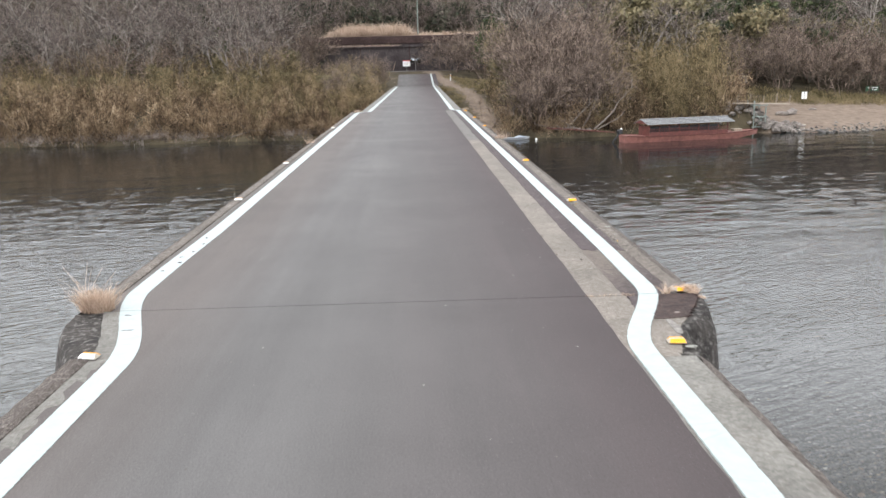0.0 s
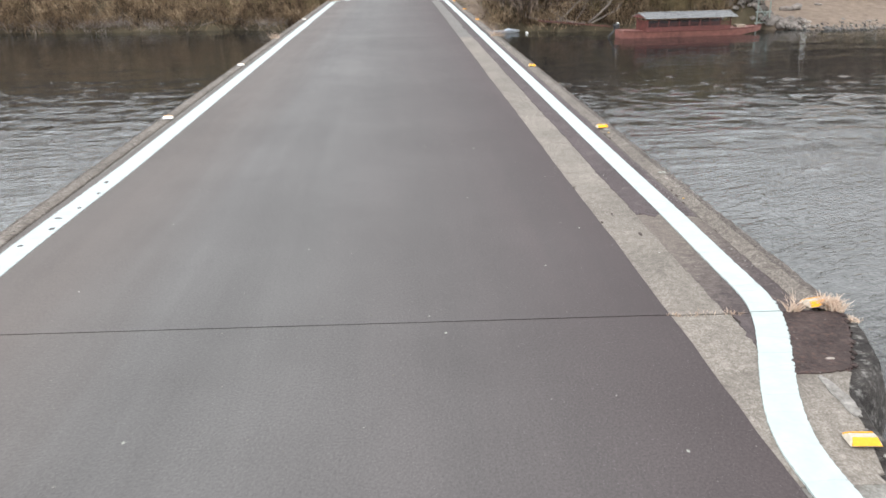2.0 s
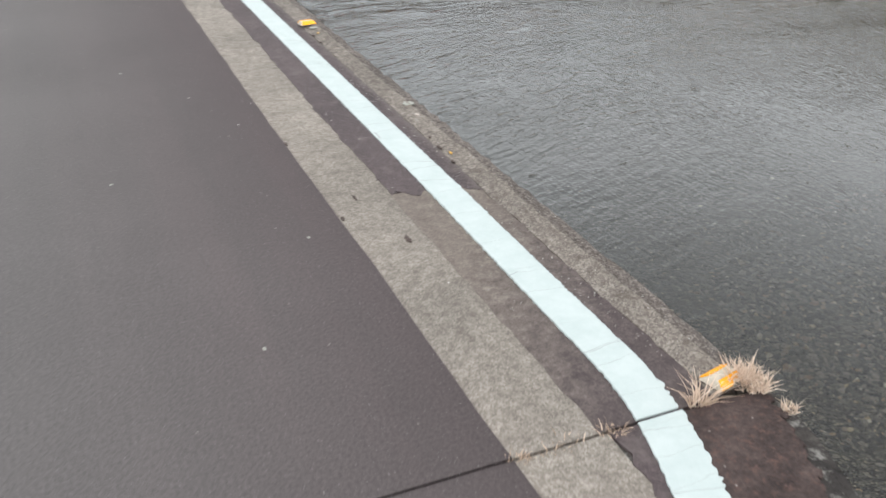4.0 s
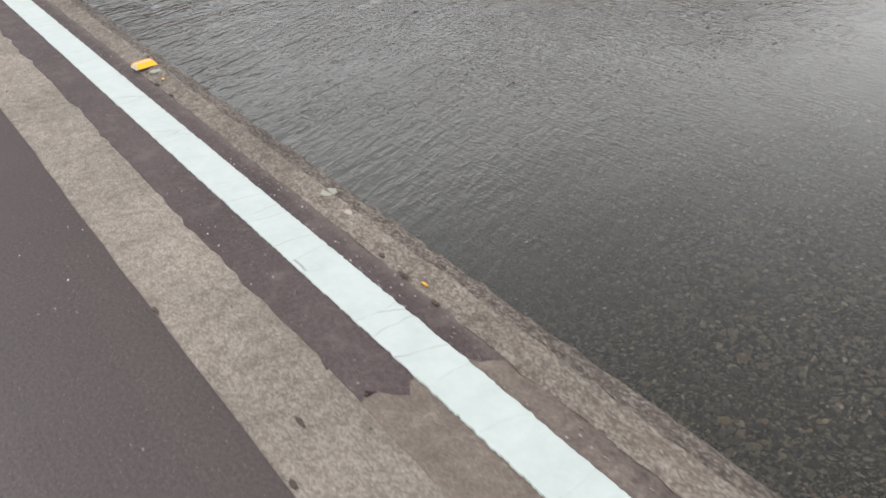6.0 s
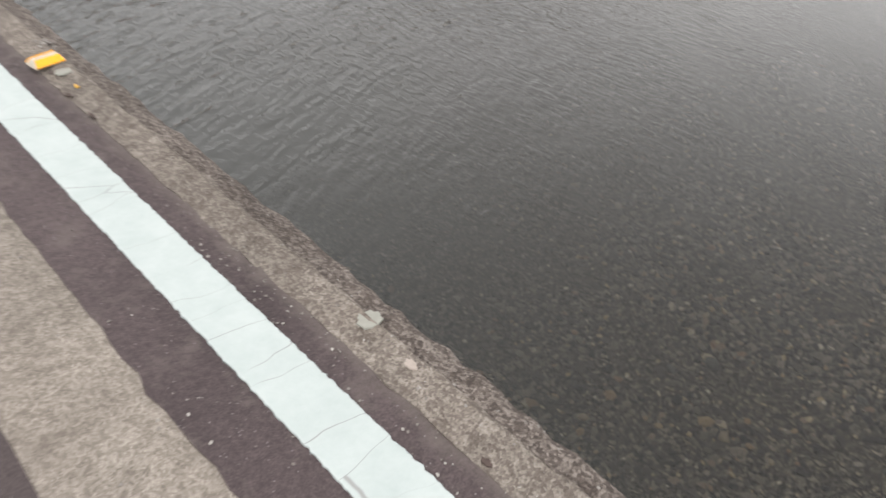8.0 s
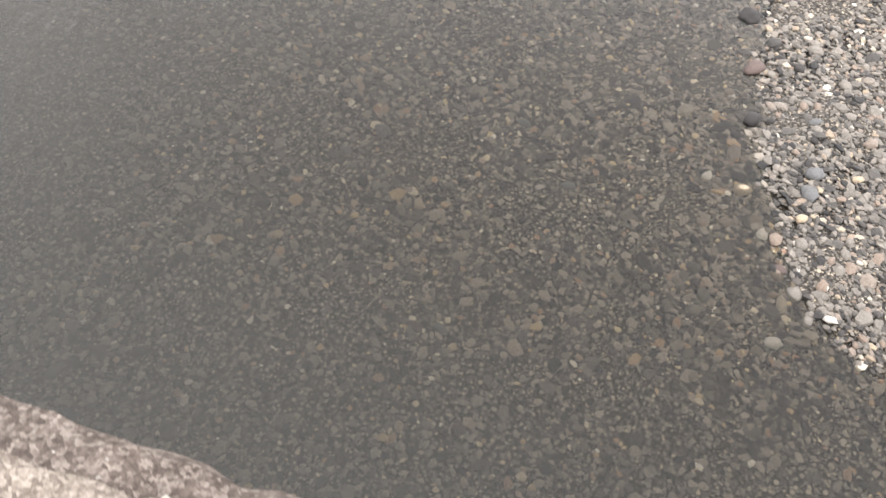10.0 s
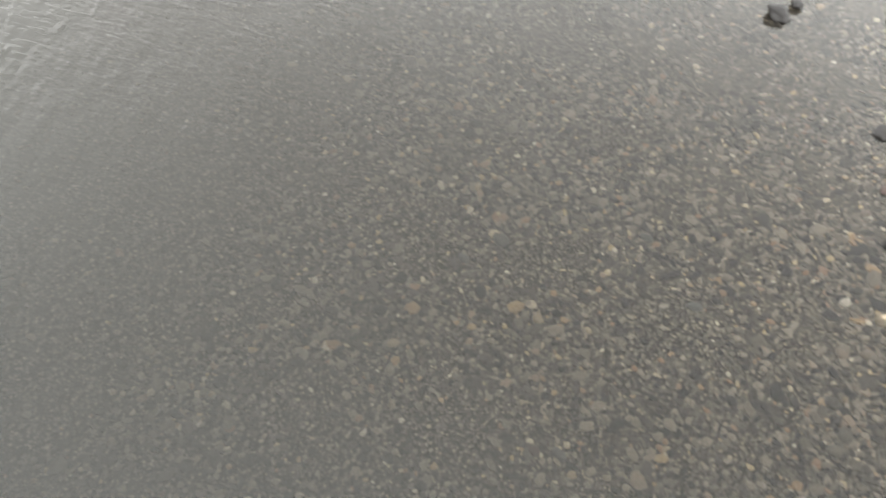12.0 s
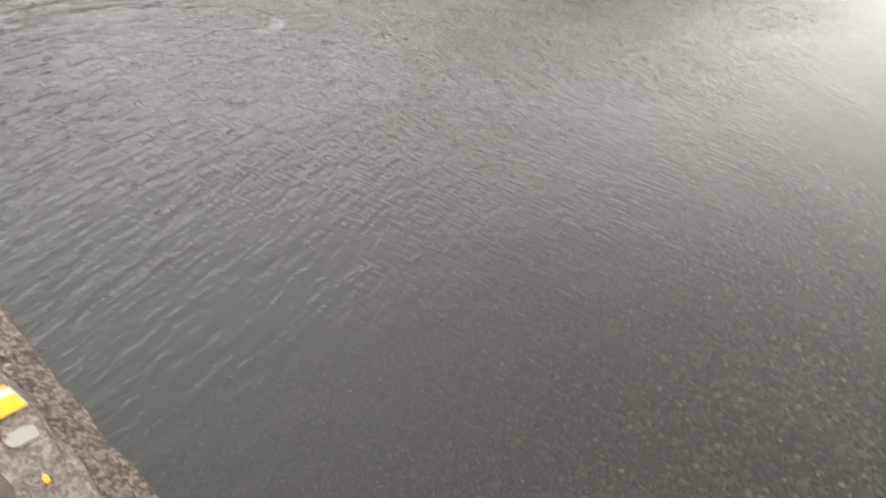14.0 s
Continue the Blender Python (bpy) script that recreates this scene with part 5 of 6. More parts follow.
splat(1.888, 7.965, 0.022, 0.036, 1, MORTAR, "mortar_spot", "pale mortar left from a lost reflector", bridge)
splat(1.868, 7.78, 0.02, 0.018, 2, PALE_CHIP, "mortar_spot", "pale mortar chip", bridge, (0.8, 1.2))
splat(1.862, 9.80, 0.019, 0.034, 3, MORTAR, "mortar_spot", "pale mortar smear beside a reflector", bridge, (1.3, 0.8))
splat(1.49, 3.80, 0.012, 0.03, 4, MORTAR, "mortar_spot", "pale mortar smear beside a reflector", bridge, (1.3, 0.7))
splat(1.645, 4.595, 0.006, 0.014, 6, PALE_CHIP, "mortar_spot", "pale stone chip", bridge, (1.7, 0.6))
LENS_BIT = plain("yellow_bit", (0.5, 0.28, 0.04), 0.5, spread=0.3, scale=80)
splat(1.822, 7.22, 0.0125, 0.006, 7, LENS_BIT, "yellow_paint_fleck", "fleck of old yellow paint", bridge, (1.0, 2.6))
splat(1.845, 9.66, 0.0165, 0.007, 8, LENS_BIT, "yellow_paint_fleck", "fleck of old yellow paint", bridge, (1.0, 2.0))
HOLE = plain("dark_hole", (0.06, 0.042, 0.036), 0.95, spread=0.4, scale=60)
for i, (x, y, rx, ry) in enumerate(((1.075, 7.63, 0.012, 0.05), (1.085, 6.72, 0.014, 0.035), (1.80, 7.31, 0.014, 0.05), (1.81, 7.46, 0.016, 0.03), (1.80, 9.42, 0.012, 0.05), (1.80, 9.62, 0.02, 0.035), (1.82, 9.83, 0.018, 0.03), (1.28, 6.45, 0.02, 0.06), (1.20, 6.9, 0.012, 0.05), (1.79, 7.12, 0.012, 0.04))):
    splat(x, y, 0.0005 if x < 1.5 else 0.0105, 0.55, 20 + i, HOLE, "broken_spot", "small broken-out hole", bridge, (rx, ry))

PALE_WORN = grainy("pale_worn_concrete", (0.17, 0.155, 0.14), (0.32, 0.30, 0.275), 90, 9, 0.9, 0.3, 0.6, 0.005, stain=(0.12, 0.1, 0.09))
splat(1.525, 4.26, 0.0, 0.17, 9, PALE_WORN, "worn_concrete", "whitish worn concrete", bridge, (0.2, 1.0))
for i in range(16):
    k = i / 15
    splat(1.69 + 0.27 * k ** 0.8 + 0.02 * math.sin(i * 2.1) - 0.01, 4.5 + 0.58 * k, -0.001, 0.014, 80 + i, (ASPHALT_PATCH, ASPHALT_PATCH, CONCRETE_EDGE)[i % 3], "crumbled_edge", "", bridge, (1.0 + 0.4 * math.sin(i), 1.6))
for i, (x, y) in enumerate(((0.55, 5.9), (-0.3, 3.3), (0.9, 6.6), (-1.4, 4.1), (0.2, 7.4), (-0.9, 6.3), (0.75, 3.9), (-1.9, 6.9), (0.4, 9.1), (-0.1, 5.0))):
    splat(x, y, 0.0012, 0.007, 120 + i, MORTAR, "pale_chip", "", bridge, (1.0, 1.4))
# chips gone from the left-hand line
for i, (x, y, rx, ry) in enumerate(((-2.70, 7.35, 0.5, 1.0), (-2.76, 7.1, 0.9, 0.5), (-2.71, 6.85, 0.7, 0.9), (-2.78, 6.5, 0.6, 0.5), (-2.74, 8.1, 0.6, 1.2), (-2.69, 7.75, 0.4, 0.9), (-2.62, 5.0, 0.9, 0.3), (-2.50, 4.6, 1.6, 0.2))):
    splat(x, y, 0.0062, 0.03, 140 + i, ASPHALT_EDGE, "paint_chip", "worn-off spot in the line", bridge, (rx, ry))
# loose grit on the asphalt edge and the kerb
gr = np.random.default_rng(31)


def pebble(n_variants, seed):
    r = np.random.default_rng(seed)
    out = []
    bm = bmesh.new()
    bmesh.ops.create_icosphere(bm, subdivisions=1, radius=1.0)
    v = np.array([p.co[:] for p in bm.verts])
    f = np.array([[q.index for q in t.verts] for t in bm.faces])
    bm.free()
    for _ in range(n_variants):
        w = v * r.uniform(0.74, 1.2, (len(v), 1)) * np.array([r.uniform(0.9, 1.2), r.uniform(0.7, 1.0), r.uniform(0.35, 0.6)])
        out.append(w)
    return out, f


PEB, PEB_F = pebble(14, 77)


def stone_field(xy, size, seed, lift=0.3, z=None):
    """Many small stones in one mesh, each turned, flattened and bedded."""
    r = np.random.default_rng(seed)
    n = len(xy)
    z = ground_height(xy[:, 0], xy[:, 1]) if z is None else z
    vs = np.zeros((n, len(PEB[0]), 3), np.float32)
    kind = r.integers(0, len(PEB), n)
    a, tx, ty = r.uniform(0, 6.283, n), r.normal(0, 0.25, n), r.normal(0, 0.25, n)
    for k in range(len(PEB)):
        m = kind == k
        p = PEB[k][None] * size[m][:, None, None]
        px, py, pz = p[..., 0], p[..., 1], p[..., 2]
        pz = pz + px * tx[m][:, None] + py * ty[m][:, None]
        c, s = np.cos(a[m])[:, None], np.sin(a[m])[:, None]
        vs[m, :, 0] = xy[m, 0][:, None] + px * c - py * s
        vs[m, :, 1] = xy[m, 1][:, None] + px * s + py * c
        vs[m, :, 2] = z[m][:, None] + pz + size[m][:, None] * lift
    f = (PEB_F[None] + (np.arange(n) * len(PEB[0]))[:, None, None]).reshape(-1, 3)
    return raw_mesh("stones", vs.reshape(-1, 3), f)


n = 900
xy = np.stack([np.where(gr.random(n) < 0.8, gr.uniform(1.70, 1.98, n), gr.uniform(1.1, 1.55, n)), gr.uniform(5.3, 11.5, n)], 1)
deck = np.stack([gr.uniform(-2.3, 1.04, 420), gr.uniform(1.5, 13, 420)], 1)
xy = np.concatenate([xy, deck])
n = len(xy)
GRIT = island_mat("pale_grit", [(0.0, (0.12, 0.1, 0.09)), (0.6, (0.2, 0.185, 0.17)), (1.0, (0.42, 0.4, 0.37))])
tagged(link_mesh("loose_grit", stone_field(xy, gr.uniform(0.002, 0.0048, n), 32, 0.4, np.where(xy[:, 0] > 1.8, np.interp(xy[:, 0], [1.8, 1.83, 1.895, 1.91, 1.955, 1.985], [0.001, 0.009, 0.019, 0.008, 0.002, -0.006]), 0.0)), GRIT), "loose grit on the asphalt edge and kerb", "grit", kind="stuff")

pocket = np.stack([gr.normal(1.895, 0.022, 34), gr.normal(10.06, 0.035, 34)], 1)
tagged(link_mesh("pebbles", stone_field(pocket, gr.uniform(0.004, 0.009, 34), 33, 0.35, np.full(34, 0.017)), GRIT), "small pebbles caught in a hollow of the kerb", "pebbles", kind="stuff")


def tuft(x, y, z, count, height, radius, seed, label, drop=0.7):
    """A dry grass tuft: thin bent blades fanning from one root."""
    r = np.random.default_rng(seed)
    a, q = r.uniform(0, 6.283, count), np.sqrt(r.uniform(0, 1, count)) * radius
    pts = np.stack([x + q * np.cos(a), y + q * np.sin(a) * 0.6, np.full(count, z)], 1)
    v, f = blades(pts, height, 0.0045, 0.45, drop, seed + 1)
    return tagged(link_mesh("grass_tuft", raw_mesh("grass_tuft", v, f), STRAW), label, "grass tuft", "dry grass tufts")


tuft(-2.93, 5.20, -0.01, 800, 0.22, 0.135, 1, "dry straw-coloured grass tuft rooted in the deck joint", 0.6)
tuft(-2.99, 5.2, -0.01, 26, 0.42, 0.05, 25, "a few long dry stalks beside the larger tuft", 0.9)
tuft(1.925, 5.18, 0.0, 260, 0.075, 0.06, 3, "dry straw grass tuft half covering a reflector")
tuft(1.945, 5.13, -0.005, 120, 0.07, 0.05, 15, "dry straw grass tuft in the deck joint")
tuft(1.72, 5.14, -0.01, 55, 0.12, 0.03, 5, "small dry grass tuft in the deck joint")
tuft(1.98, 5.02, -0.02, 70, 0.04, 0.035, 7, "small dry grass tuft on the shoulder edge")
tuft(1.40, 5.135, -0.015, 40, 0.045, 0.05, 9, "wisp of dry grass in the deck joint")
tuft(1.22, 5.135, -0.015, 30, 0.035, 0.08, 11, "wisp of dry grass in the deck joint")
tuft(1.09, 5.135, -0.015, 26, 0.035, 0.04, 13, "wisp of dry grass in the deck joint")

tuft(1.93, 20.3, 0.0, 160, 0.16, 0.16, 17, "dry straw grass tuft in the second deck joint")
tuft(-3.0, 20.32, 0.0, 70, 0.22, 0.10, 19, "thin dry grass tuft in the second deck joint")
tuft(-2.75, 35.7, 0.0, 140, 0.14, 0.22, 21, "dry straw grass tuft where the deck narrows")
tuft(1.98, 35.7, 0.0, 110, 0.12, 0.16, 23, "dry straw grass tuft where the deck narrows")

# ---------- river stones ----------
sr = np.random.default_rng(40)


def river_spots(n, x0, x1, y0, y1):
    return np.stack([sr.uniform(x0, x1, n), sr.uniform(y0, y1, n)], 1)


fines = np.concatenate([river_spots(24000, 2.2, 10.5, 3.0, 11.5), river_spots(9000, 5.6, 12.5, 3.4, 6.4), river_spots(9000, 7.5, 15.0, 6.0, 13.0), river_spots(6000, 3.0, 16.0, 10.5, 18.0)])
cobbles = np.concatenate([river_spots(6500, 2.2, 10.5, 3.0, 11.5), river_spots(3000, 5.6, 12.5, 3.4, 6.4), river_spots(3500, 7.5, 15.0, 6.0, 13.0), river_spots(2500, 3.0, 16.0, 10.5, 18.0), river_spots(14000, 1.0, 16.0, -9.0, 3.4)])
xy = np.concatenate([fines, cobbles])
size = np.concatenate([np.clip(np.exp(sr.normal(math.log(0.021), 0.36, len(fines))), 0.009, 0.045), np.clip(np.exp(sr.normal(math.log(0.032), 0.38, len(cobbles))), 0.02, 0.09)])
dry = xy[:, 1] < near_shore(xy[:, 0]) + 0.03
tagged(link_mesh("river_gravel", stone_field(xy[~dry], size[~dry], 41, 0.15), STONES), "rounded grey and brown river gravel under clear water", "gravel", kind="stuff")
tagged(link_mesh("bar_gravel", stone_field(xy[dry], size[dry], 43, 0.2), DRY_STONES), "dry pale grey gravel on the bar", "gravel", kind="stuff")


def coloured(name, c):
    return plain(name, c, 0.7, spread=0.25, scale=40)


TAN, WHITE_S, BLACK_S, GREY_S, RUST_S = coloured("tan_stone", (0.34, 0.28, 0.2)), coloured("white_stone", (0.5, 0.48, 0.44)), coloured("black_stone", (0.016, 0.015, 0.015)), coloured("grey_stone", (0.1, 0.103, 0.105)), coloured("rust_stone", (0.085, 0.06, 0.054))


def single_stone(x, y, r, seed, material, label, flat=0.6, deep=0.2, lift=0.0):
    rr = np.random.default_rng(seed)
    big = 1.0 if r > 0.12 else 0.0
    bm = bmesh.new()
    bmesh.ops.create_icosphere(bm, subdivisions=3 if big else 2, radius=1.0)
    ax = (rr.uniform(0.9, 1.25), rr.uniform(0.65, 0.95), flat)
    for v in bm.verts:
        d = 1 + 0.38 * noise.noise(v.co * 1.6 + Vector((seed, 0, 0))) + big * (0.35 * abs(noise.noise(v.co * 2.3 + Vector((0, seed, 0)))) - 0.2 * abs(noise.noise(v.co * 5 + Vector((0, 0, seed)))))
        v.co = Vector((v.co.x * ax[0], v.co.y * ax[1], v.co.z * ax[2])) * d * r
    for f in bm.faces:
        f.smooth = True
    ob = part("stone", bm, material)
    ob.matrix_basis = pose(x, y, float(ground_height(x, y)) + r * flat * (1 - deep) - 0.01 + lift, rr.uniform(-12, 12), rr.uniform(-12, 12), rr.uniform(0, 360))
    return tagged(ob, label, "stone", "single river stones")


for i, (x, y, r, m_, lab) in enumerate((
        (6.52, 8.64, 0.055, TAN, "tan angular stone on the river bed"), (6.66, 9.16, 0.032, TAN, "small yellowish stone on the river bed"), (7.56, 5.9, 0.085, TAN, "large tan stone at the water's edge"),
        (6.01, 5.48, 0.07, WHITE_S, "long white stone at the water's edge"), (7.07, 5.68, 0.06, WHITE_S, "round white stone at the water's edge"), (8.55, 5.89, 0.11, BLACK_S, "dark wet stone at the water's edge"),
        (9.37, 5.93, 0.11, RUST_S, "dark reddish wet stone at the water's edge"), (10.31, 6.04, 0.13, BLACK_S, "dark wet stone at the water's edge"), (7.70, 6.2, 0.06, WHITE_S, "pale flat stone under shallow water"),
        (12.21, 7.44, 0.15, BLACK_S, "dark boulder standing out of the shallows"), (12.6, 7.26, 0.09, BLACK_S, "dark boulder standing out of the shallows"), (7.93, 5.29, 0.09, GREY_S, "blue-grey stone on the gravel bar"),
        (5.30, 8.25, 0.06, RUST_S, "reddish stone on the river bed"), (5.75, 9.67, 0.05, TAN, "tan stone on the river bed"), (7.81, 10.7, 0.035, TAN, "small pale stone on the river bed"), (7.90, 9.75, 0.045, TAN, "pale stone on the river bed"),
        (5.35, 8.05, 0.055, GREY_S, "grey stone on the river bed"), (5.15, 8.5, 0.04, BLACK_S, "dark stone on the river bed"), (6.58, 8.19, 0.035, TAN, "pale stone on the river bed"), (6.3, 5.1, 0.05, WHITE_S, "white pebble at the water's edge"),
        (8.7, 5.3, 0.06, GREY_S, "grey stone on the gravel bar"), (8.0, 4.9, 0.055, TAN, "tan stone on the gravel bar"), (9.3, 5.2, 0.05, WHITE_S, "white stone on the gravel bar"), (7.9, 8.0, 0.06, GREY_S, "dark grey stone on the river bed"), (7.2, 7.4, 0.07, GREY_S, "dark grey stone on the river bed"), (6.9, 9.5, 0.06, GREY_S, "dark grey stone on the river bed"),
        (7.65, 5.33, 0.085, GREY_S, "round grey stone on the gravel bar"), (7.34, 5.37, 0.055, TAN, "orange stone on the gravel bar"), (6.70, 5.52, 0.07, RUST_S, "brown stone at the water's edge"), (7.28, 9.27, 0.08, GREY_S, "rounded grey stone on the river bed"),
        (5.23, 7.91, 0.045, TAN, "tan stone on the river bed"), (4.59, 7.65, 0.06, RUST_S, "brown stone on the river bed"), (6.48, 7.24, 0.055, BLACK_S, "dark stone on the river bed"), (6.33, 6.93, 0.055, BLACK_S, "dark stone on the river bed"),
        (7.01, 7.98, 0.06, BLACK_S, "dark stone on the river bed"), (7.46, 7.73, 0.055, BLACK_S, "dark stone on the river bed"), (5.73, 7.3, 0.035, TAN, "small yellowish stone on the river bed"))):
    single_stone(x, y, r, 200 + i, m_, lab, lift=0.27 if 'boulder' in lab else 0.0)

# ---------- far bank: boat, landing, signs ----------
RED_WOOD = plain("red_boat_paint", (0.21, 0.085, 0.068), 0.6, spread=0.35, scale=3.0)
DARK_RED = plain("dark_red_wood", (0.10, 0.028, 0.022), 0.7, spread=0.35, scale=4.0)
ROOF_GREY = plain("grey_roof", (0.2, 0.2, 0.2), 0.55, spread=0.25, scale=3.0)
ROOF_DARK = plain("roof_batten", (0.06, 0.062, 0.065), 0.6)
DARK_METAL = plain("dark_metal", (0.03, 0.03, 0.032), 0.4, 0.3)
PALE_METAL = plain("galvanised_steel", (0.2, 0.225, 0.2), 0.5, 0.4, scale=20)
WHITE_PAINT = plain("white_board", (0.78, 0.78, 0.76), 0.5, spread=0.06)
GREEN_PAINT = plain("green_sign", (0.035, 0.085, 0.045), 0.5)
RED_PAINT = plain("red_band", (0.55, 0.06, 0.04), 0.5)
OLD_WOOD = plain("old_plank", (0.26, 0.21, 0.16), 0.8, spread=0.35, scale=6)
HULL_GREY = plain("grey_hull", (0.30, 0.31, 0.32), 0.6, spread=0.25, scale=5)
BLUE_TARP = plain("pale_tarp", (0.42, 0.46, 0.52), 0.6, spread=0.3, scale=5)

boat = empty("roofed_boat", pose(20.75, 62.0, WATER_Z, 0, 0, 11.5) @ Matrix.Diagonal((0.955, 0.955, 0.84, 1)), "red wooden river boat with a long grey roof", "boat")
bm = bmesh.new()
sections = []
for t in np.linspace(0, 1, 15):
    x = -5.9 + 11.8 * t
    half = 1.0 * (1 - 0.28 * max(0, (0.12 - t) / 0.12) ** 2) * (1 - max(0, (t - 0.68) / 0.32) ** 2.0 * 0.93)
    rise = 0.38 * max(0, (t - 0.66) / 0.34) ** 1.6 + 0.08 * max(0, (0.15 - t) / 0.15)
    sheer = 0.52 + 0.14 * max(0, (t - 0.62) / 0.38) ** 1.3 + 0.10 * max(0, (0.2 - t) / 0.2)
    sections.append([bm.verts.new(p) for p in ((x, -half, sheer), (x, -half * 0.98, sheer - 0.07), (x, -half * 0.8, -0.12 + rise), (x, half * 0.8, -0.12 + rise), (x, half * 0.98, sheer - 0.07), (x, half, sheer), (x, half * 0.9, sheer - 0.01), (x, -half * 0.9, sheer - 0.01))])
for a, b in zip(sections, sections[1:]):
    for i in range(8):
        bm.faces.new((a[i], a[(i + 1) % 8], b[(i + 1) % 8], b[i]))
bm.faces.new(sections[0][::-1])
bm.faces.new(sections[-1])
bmesh.ops.recalc_face_normals(bm, faces=bm.faces[:])
part("hull", bm, RED_WOOD, boat)
for s in (-1, 1):
    bm = bmesh.new()
    for a, b in zip(sections_pts := [(-5.9 + 11.8 * t, s * (1.0 * (1 - 0.28 * max(0, (0.12 - t) / 0.12) ** 2) * (1 - max(0, (t - 0.68) / 0.32) ** 2.0 * 0.93) + 0.03), 0.50 + 0.14 * max(0, (t - 0.62) / 0.38) ** 1.3 + 0.10 * max(0, (0.2 - t) / 0.2)) for t in np.linspace(0, 1, 15)], sections_pts[1:]):
        rod(bm, a, b, 0.05, n=6)
    part("rubbing_strake", bm, DARK_RED, boat)
for s in (-1, 1):
    bm = bmesh.new()
    box(bm, -0.68, s * 0.86, 0.68, 6.84, 0.04, 0.36, bevel=0.01)
    part("cabin_side", bm, DARK_RED, boat)
    for i in range(9):
        bm = bmesh.new()
        box(bm, -4.05 + i * 0.845, s * 0.86, 1.15, 0.08, 0.07, 0.75, bevel=0.008)
        part("post", bm, DARK_RED, boat)
    for i in range(8):
        bm = bmesh.new()
        for k in range(5):
            box(bm, -3.9 + i * 0.845 + k * 0.14, s * 0.86, 0.99, 0.03, 0.03, 0.26)
        box(bm, -3.62 + i * 0.845, s * 0.86, 1.13, 0.78, 0.035, 0.03)
        part("railing", bm, DARK_RED, boat)
bm = bmesh.new()
box(bm, -4.1, 0, 0.95, 0.05, 1.7, 0.9, bevel=0.01)
part("stern_wall", bm, DARK_RED, boat)
# dark block added behind the openings to stand for the shaded cabin interior
bm = bmesh.new()
box(bm, -0.68, 0.5, 0.95, 6.6, 0.5, 0.6, bevel=0.02)
part("cabin_shade_block", bm, DARK_METAL, boat, "dark block added for the shade inside the cabin")
roof_rot = [Matrix.Rotation(radians(s * 17), 4, "X") for s in (1, -1)]
for s, rot in zip((-1, 1), roof_rot):
    bm = bmesh.new()
    box(bm, -0.62, s * 0.58, 1.75, 7.56, 1.30, 0.05, rot, 0.01)
    roof = part("roof", bm, ROOF_GREY, boat)
    for i in range(4):
        bm = bmesh.new()
        u = -0.45 + i * 0.3
        box(bm, -0.62, s * 0.58 + u * math.cos(radians(17)), 1.775 + 0.012 + u * math.sin(radians(17)) * (-s), 7.56, 0.03, 0.035, rot)
        part("batten", bm, ROOF_DARK, roof)
bm = bmesh.new()
rod(bm, (-4.45, 0, 1.95), (3.2, 0, 1.95), 0.06, n=6)
part("ridge", bm, ROOF_GREY, boat)
for x in (-4.4, 3.12):
    bm = bmesh.new()
    v = [bm.verts.new(p) for p in ((x, -1.1, 1.58), (x, 1.1, 1.58), (x, 0, 1.92))]
    v2 = [bm.verts.new((q.co.x + 0.04, q.co.y, q.co.z)) for q in v]
    bm.faces.new(v)
    bm.faces.new(v2[::-1])
    for i in range(3):
        bm.faces.new((v[i], v2[i], v2[(i + 1) % 3], v[(i + 1) % 3]))
    part("gable", bm, DARK_RED, boat)
bm = bmesh.new()
box(bm, -6.15, 0, 0.95, 0.42, 0.34, 0.42, Matrix.Rotation(radians(-18), 4, "Y"), 0.07)
outboard = part("outboard_motor", bm, DARK_METAL, boat, "black outboard motor tilted up")
bm = bmesh.new()
rod(bm, (-6.2, 0, 0.78), (-6.75, 0, 0.02), 0.075, 0.05)
part("leg", bm, DARK_METAL, outboard)
bm = bmesh.new()
rod(bm, (-6.1, 0, 1.13), (-5.95, 0, 1.2), 0.09, 0.06)
part("cowl_cap", bm, WHITE_PAINT, outboard, "white cap")
bm = bmesh.new()
box(bm, 4.1, 0.05, 0.66, 0.8, 0.5, 0.24, bevel=0.03)
part("bow_box", bm, OLD_WOOD, boat)

pole = empty("mooring_pole", pose(12.9, 65.2, WATER_Z + 0.55), "long reddish bamboo pole lying out from the bank to the boat", "pole")
bm = bmesh.new()
rod(bm, (-2.6, 0.7, 0.3), (2.4, -1.6, 0.0), 0.05, 0.035)
part("shaft", bm, DARK_RED, pole)

skiff = empty("small_boat", pose(7.5, 65.9, WATER_Z + 0.0, 0, 0, 4) @ Matrix.Diagonal((0.68, 0.68, 0.42, 1)), "small white flat boat with bundled tarpaulin at the bank", "boat")
bm = bmesh.new()
sk = []
for t in np.linspace(0, 1, 8):
    x = -2.1 + 4.2 * t
    half = 0.62 * (1 - max(0, (t - 0.6) / 0.4) ** 2 * 0.8)
    up = 0.2 * max(0, (t - 0.6) / 0.4) ** 2
    sk.append([bm.verts.new(p) for p in ((x, -half, 0.34 + up), (x, -half * 0.75, -0.05 + up), (x, half * 0.75, -0.05 + up), (x, half, 0.34 + up), (x, half * 0.88, 0.33 + up), (x, half * 0.65, 0.05 + up), (x, -half * 0.65, 0.05 + up), (x, -half * 0.88, 0.33 + up))])
for a, b in zip(sk, sk[1:]):
    for i in range(8):
        bm.faces.new((a[i], a[(i + 1) % 8], b[(i + 1) % 8], b[i]))
bm.faces.new(sk[0][::-1])
bm.faces.new(sk[-1])
bmesh.ops.recalc_face_normals(bm, faces=bm.faces[:])
part("hull", bm, HULL_GREY, skiff)
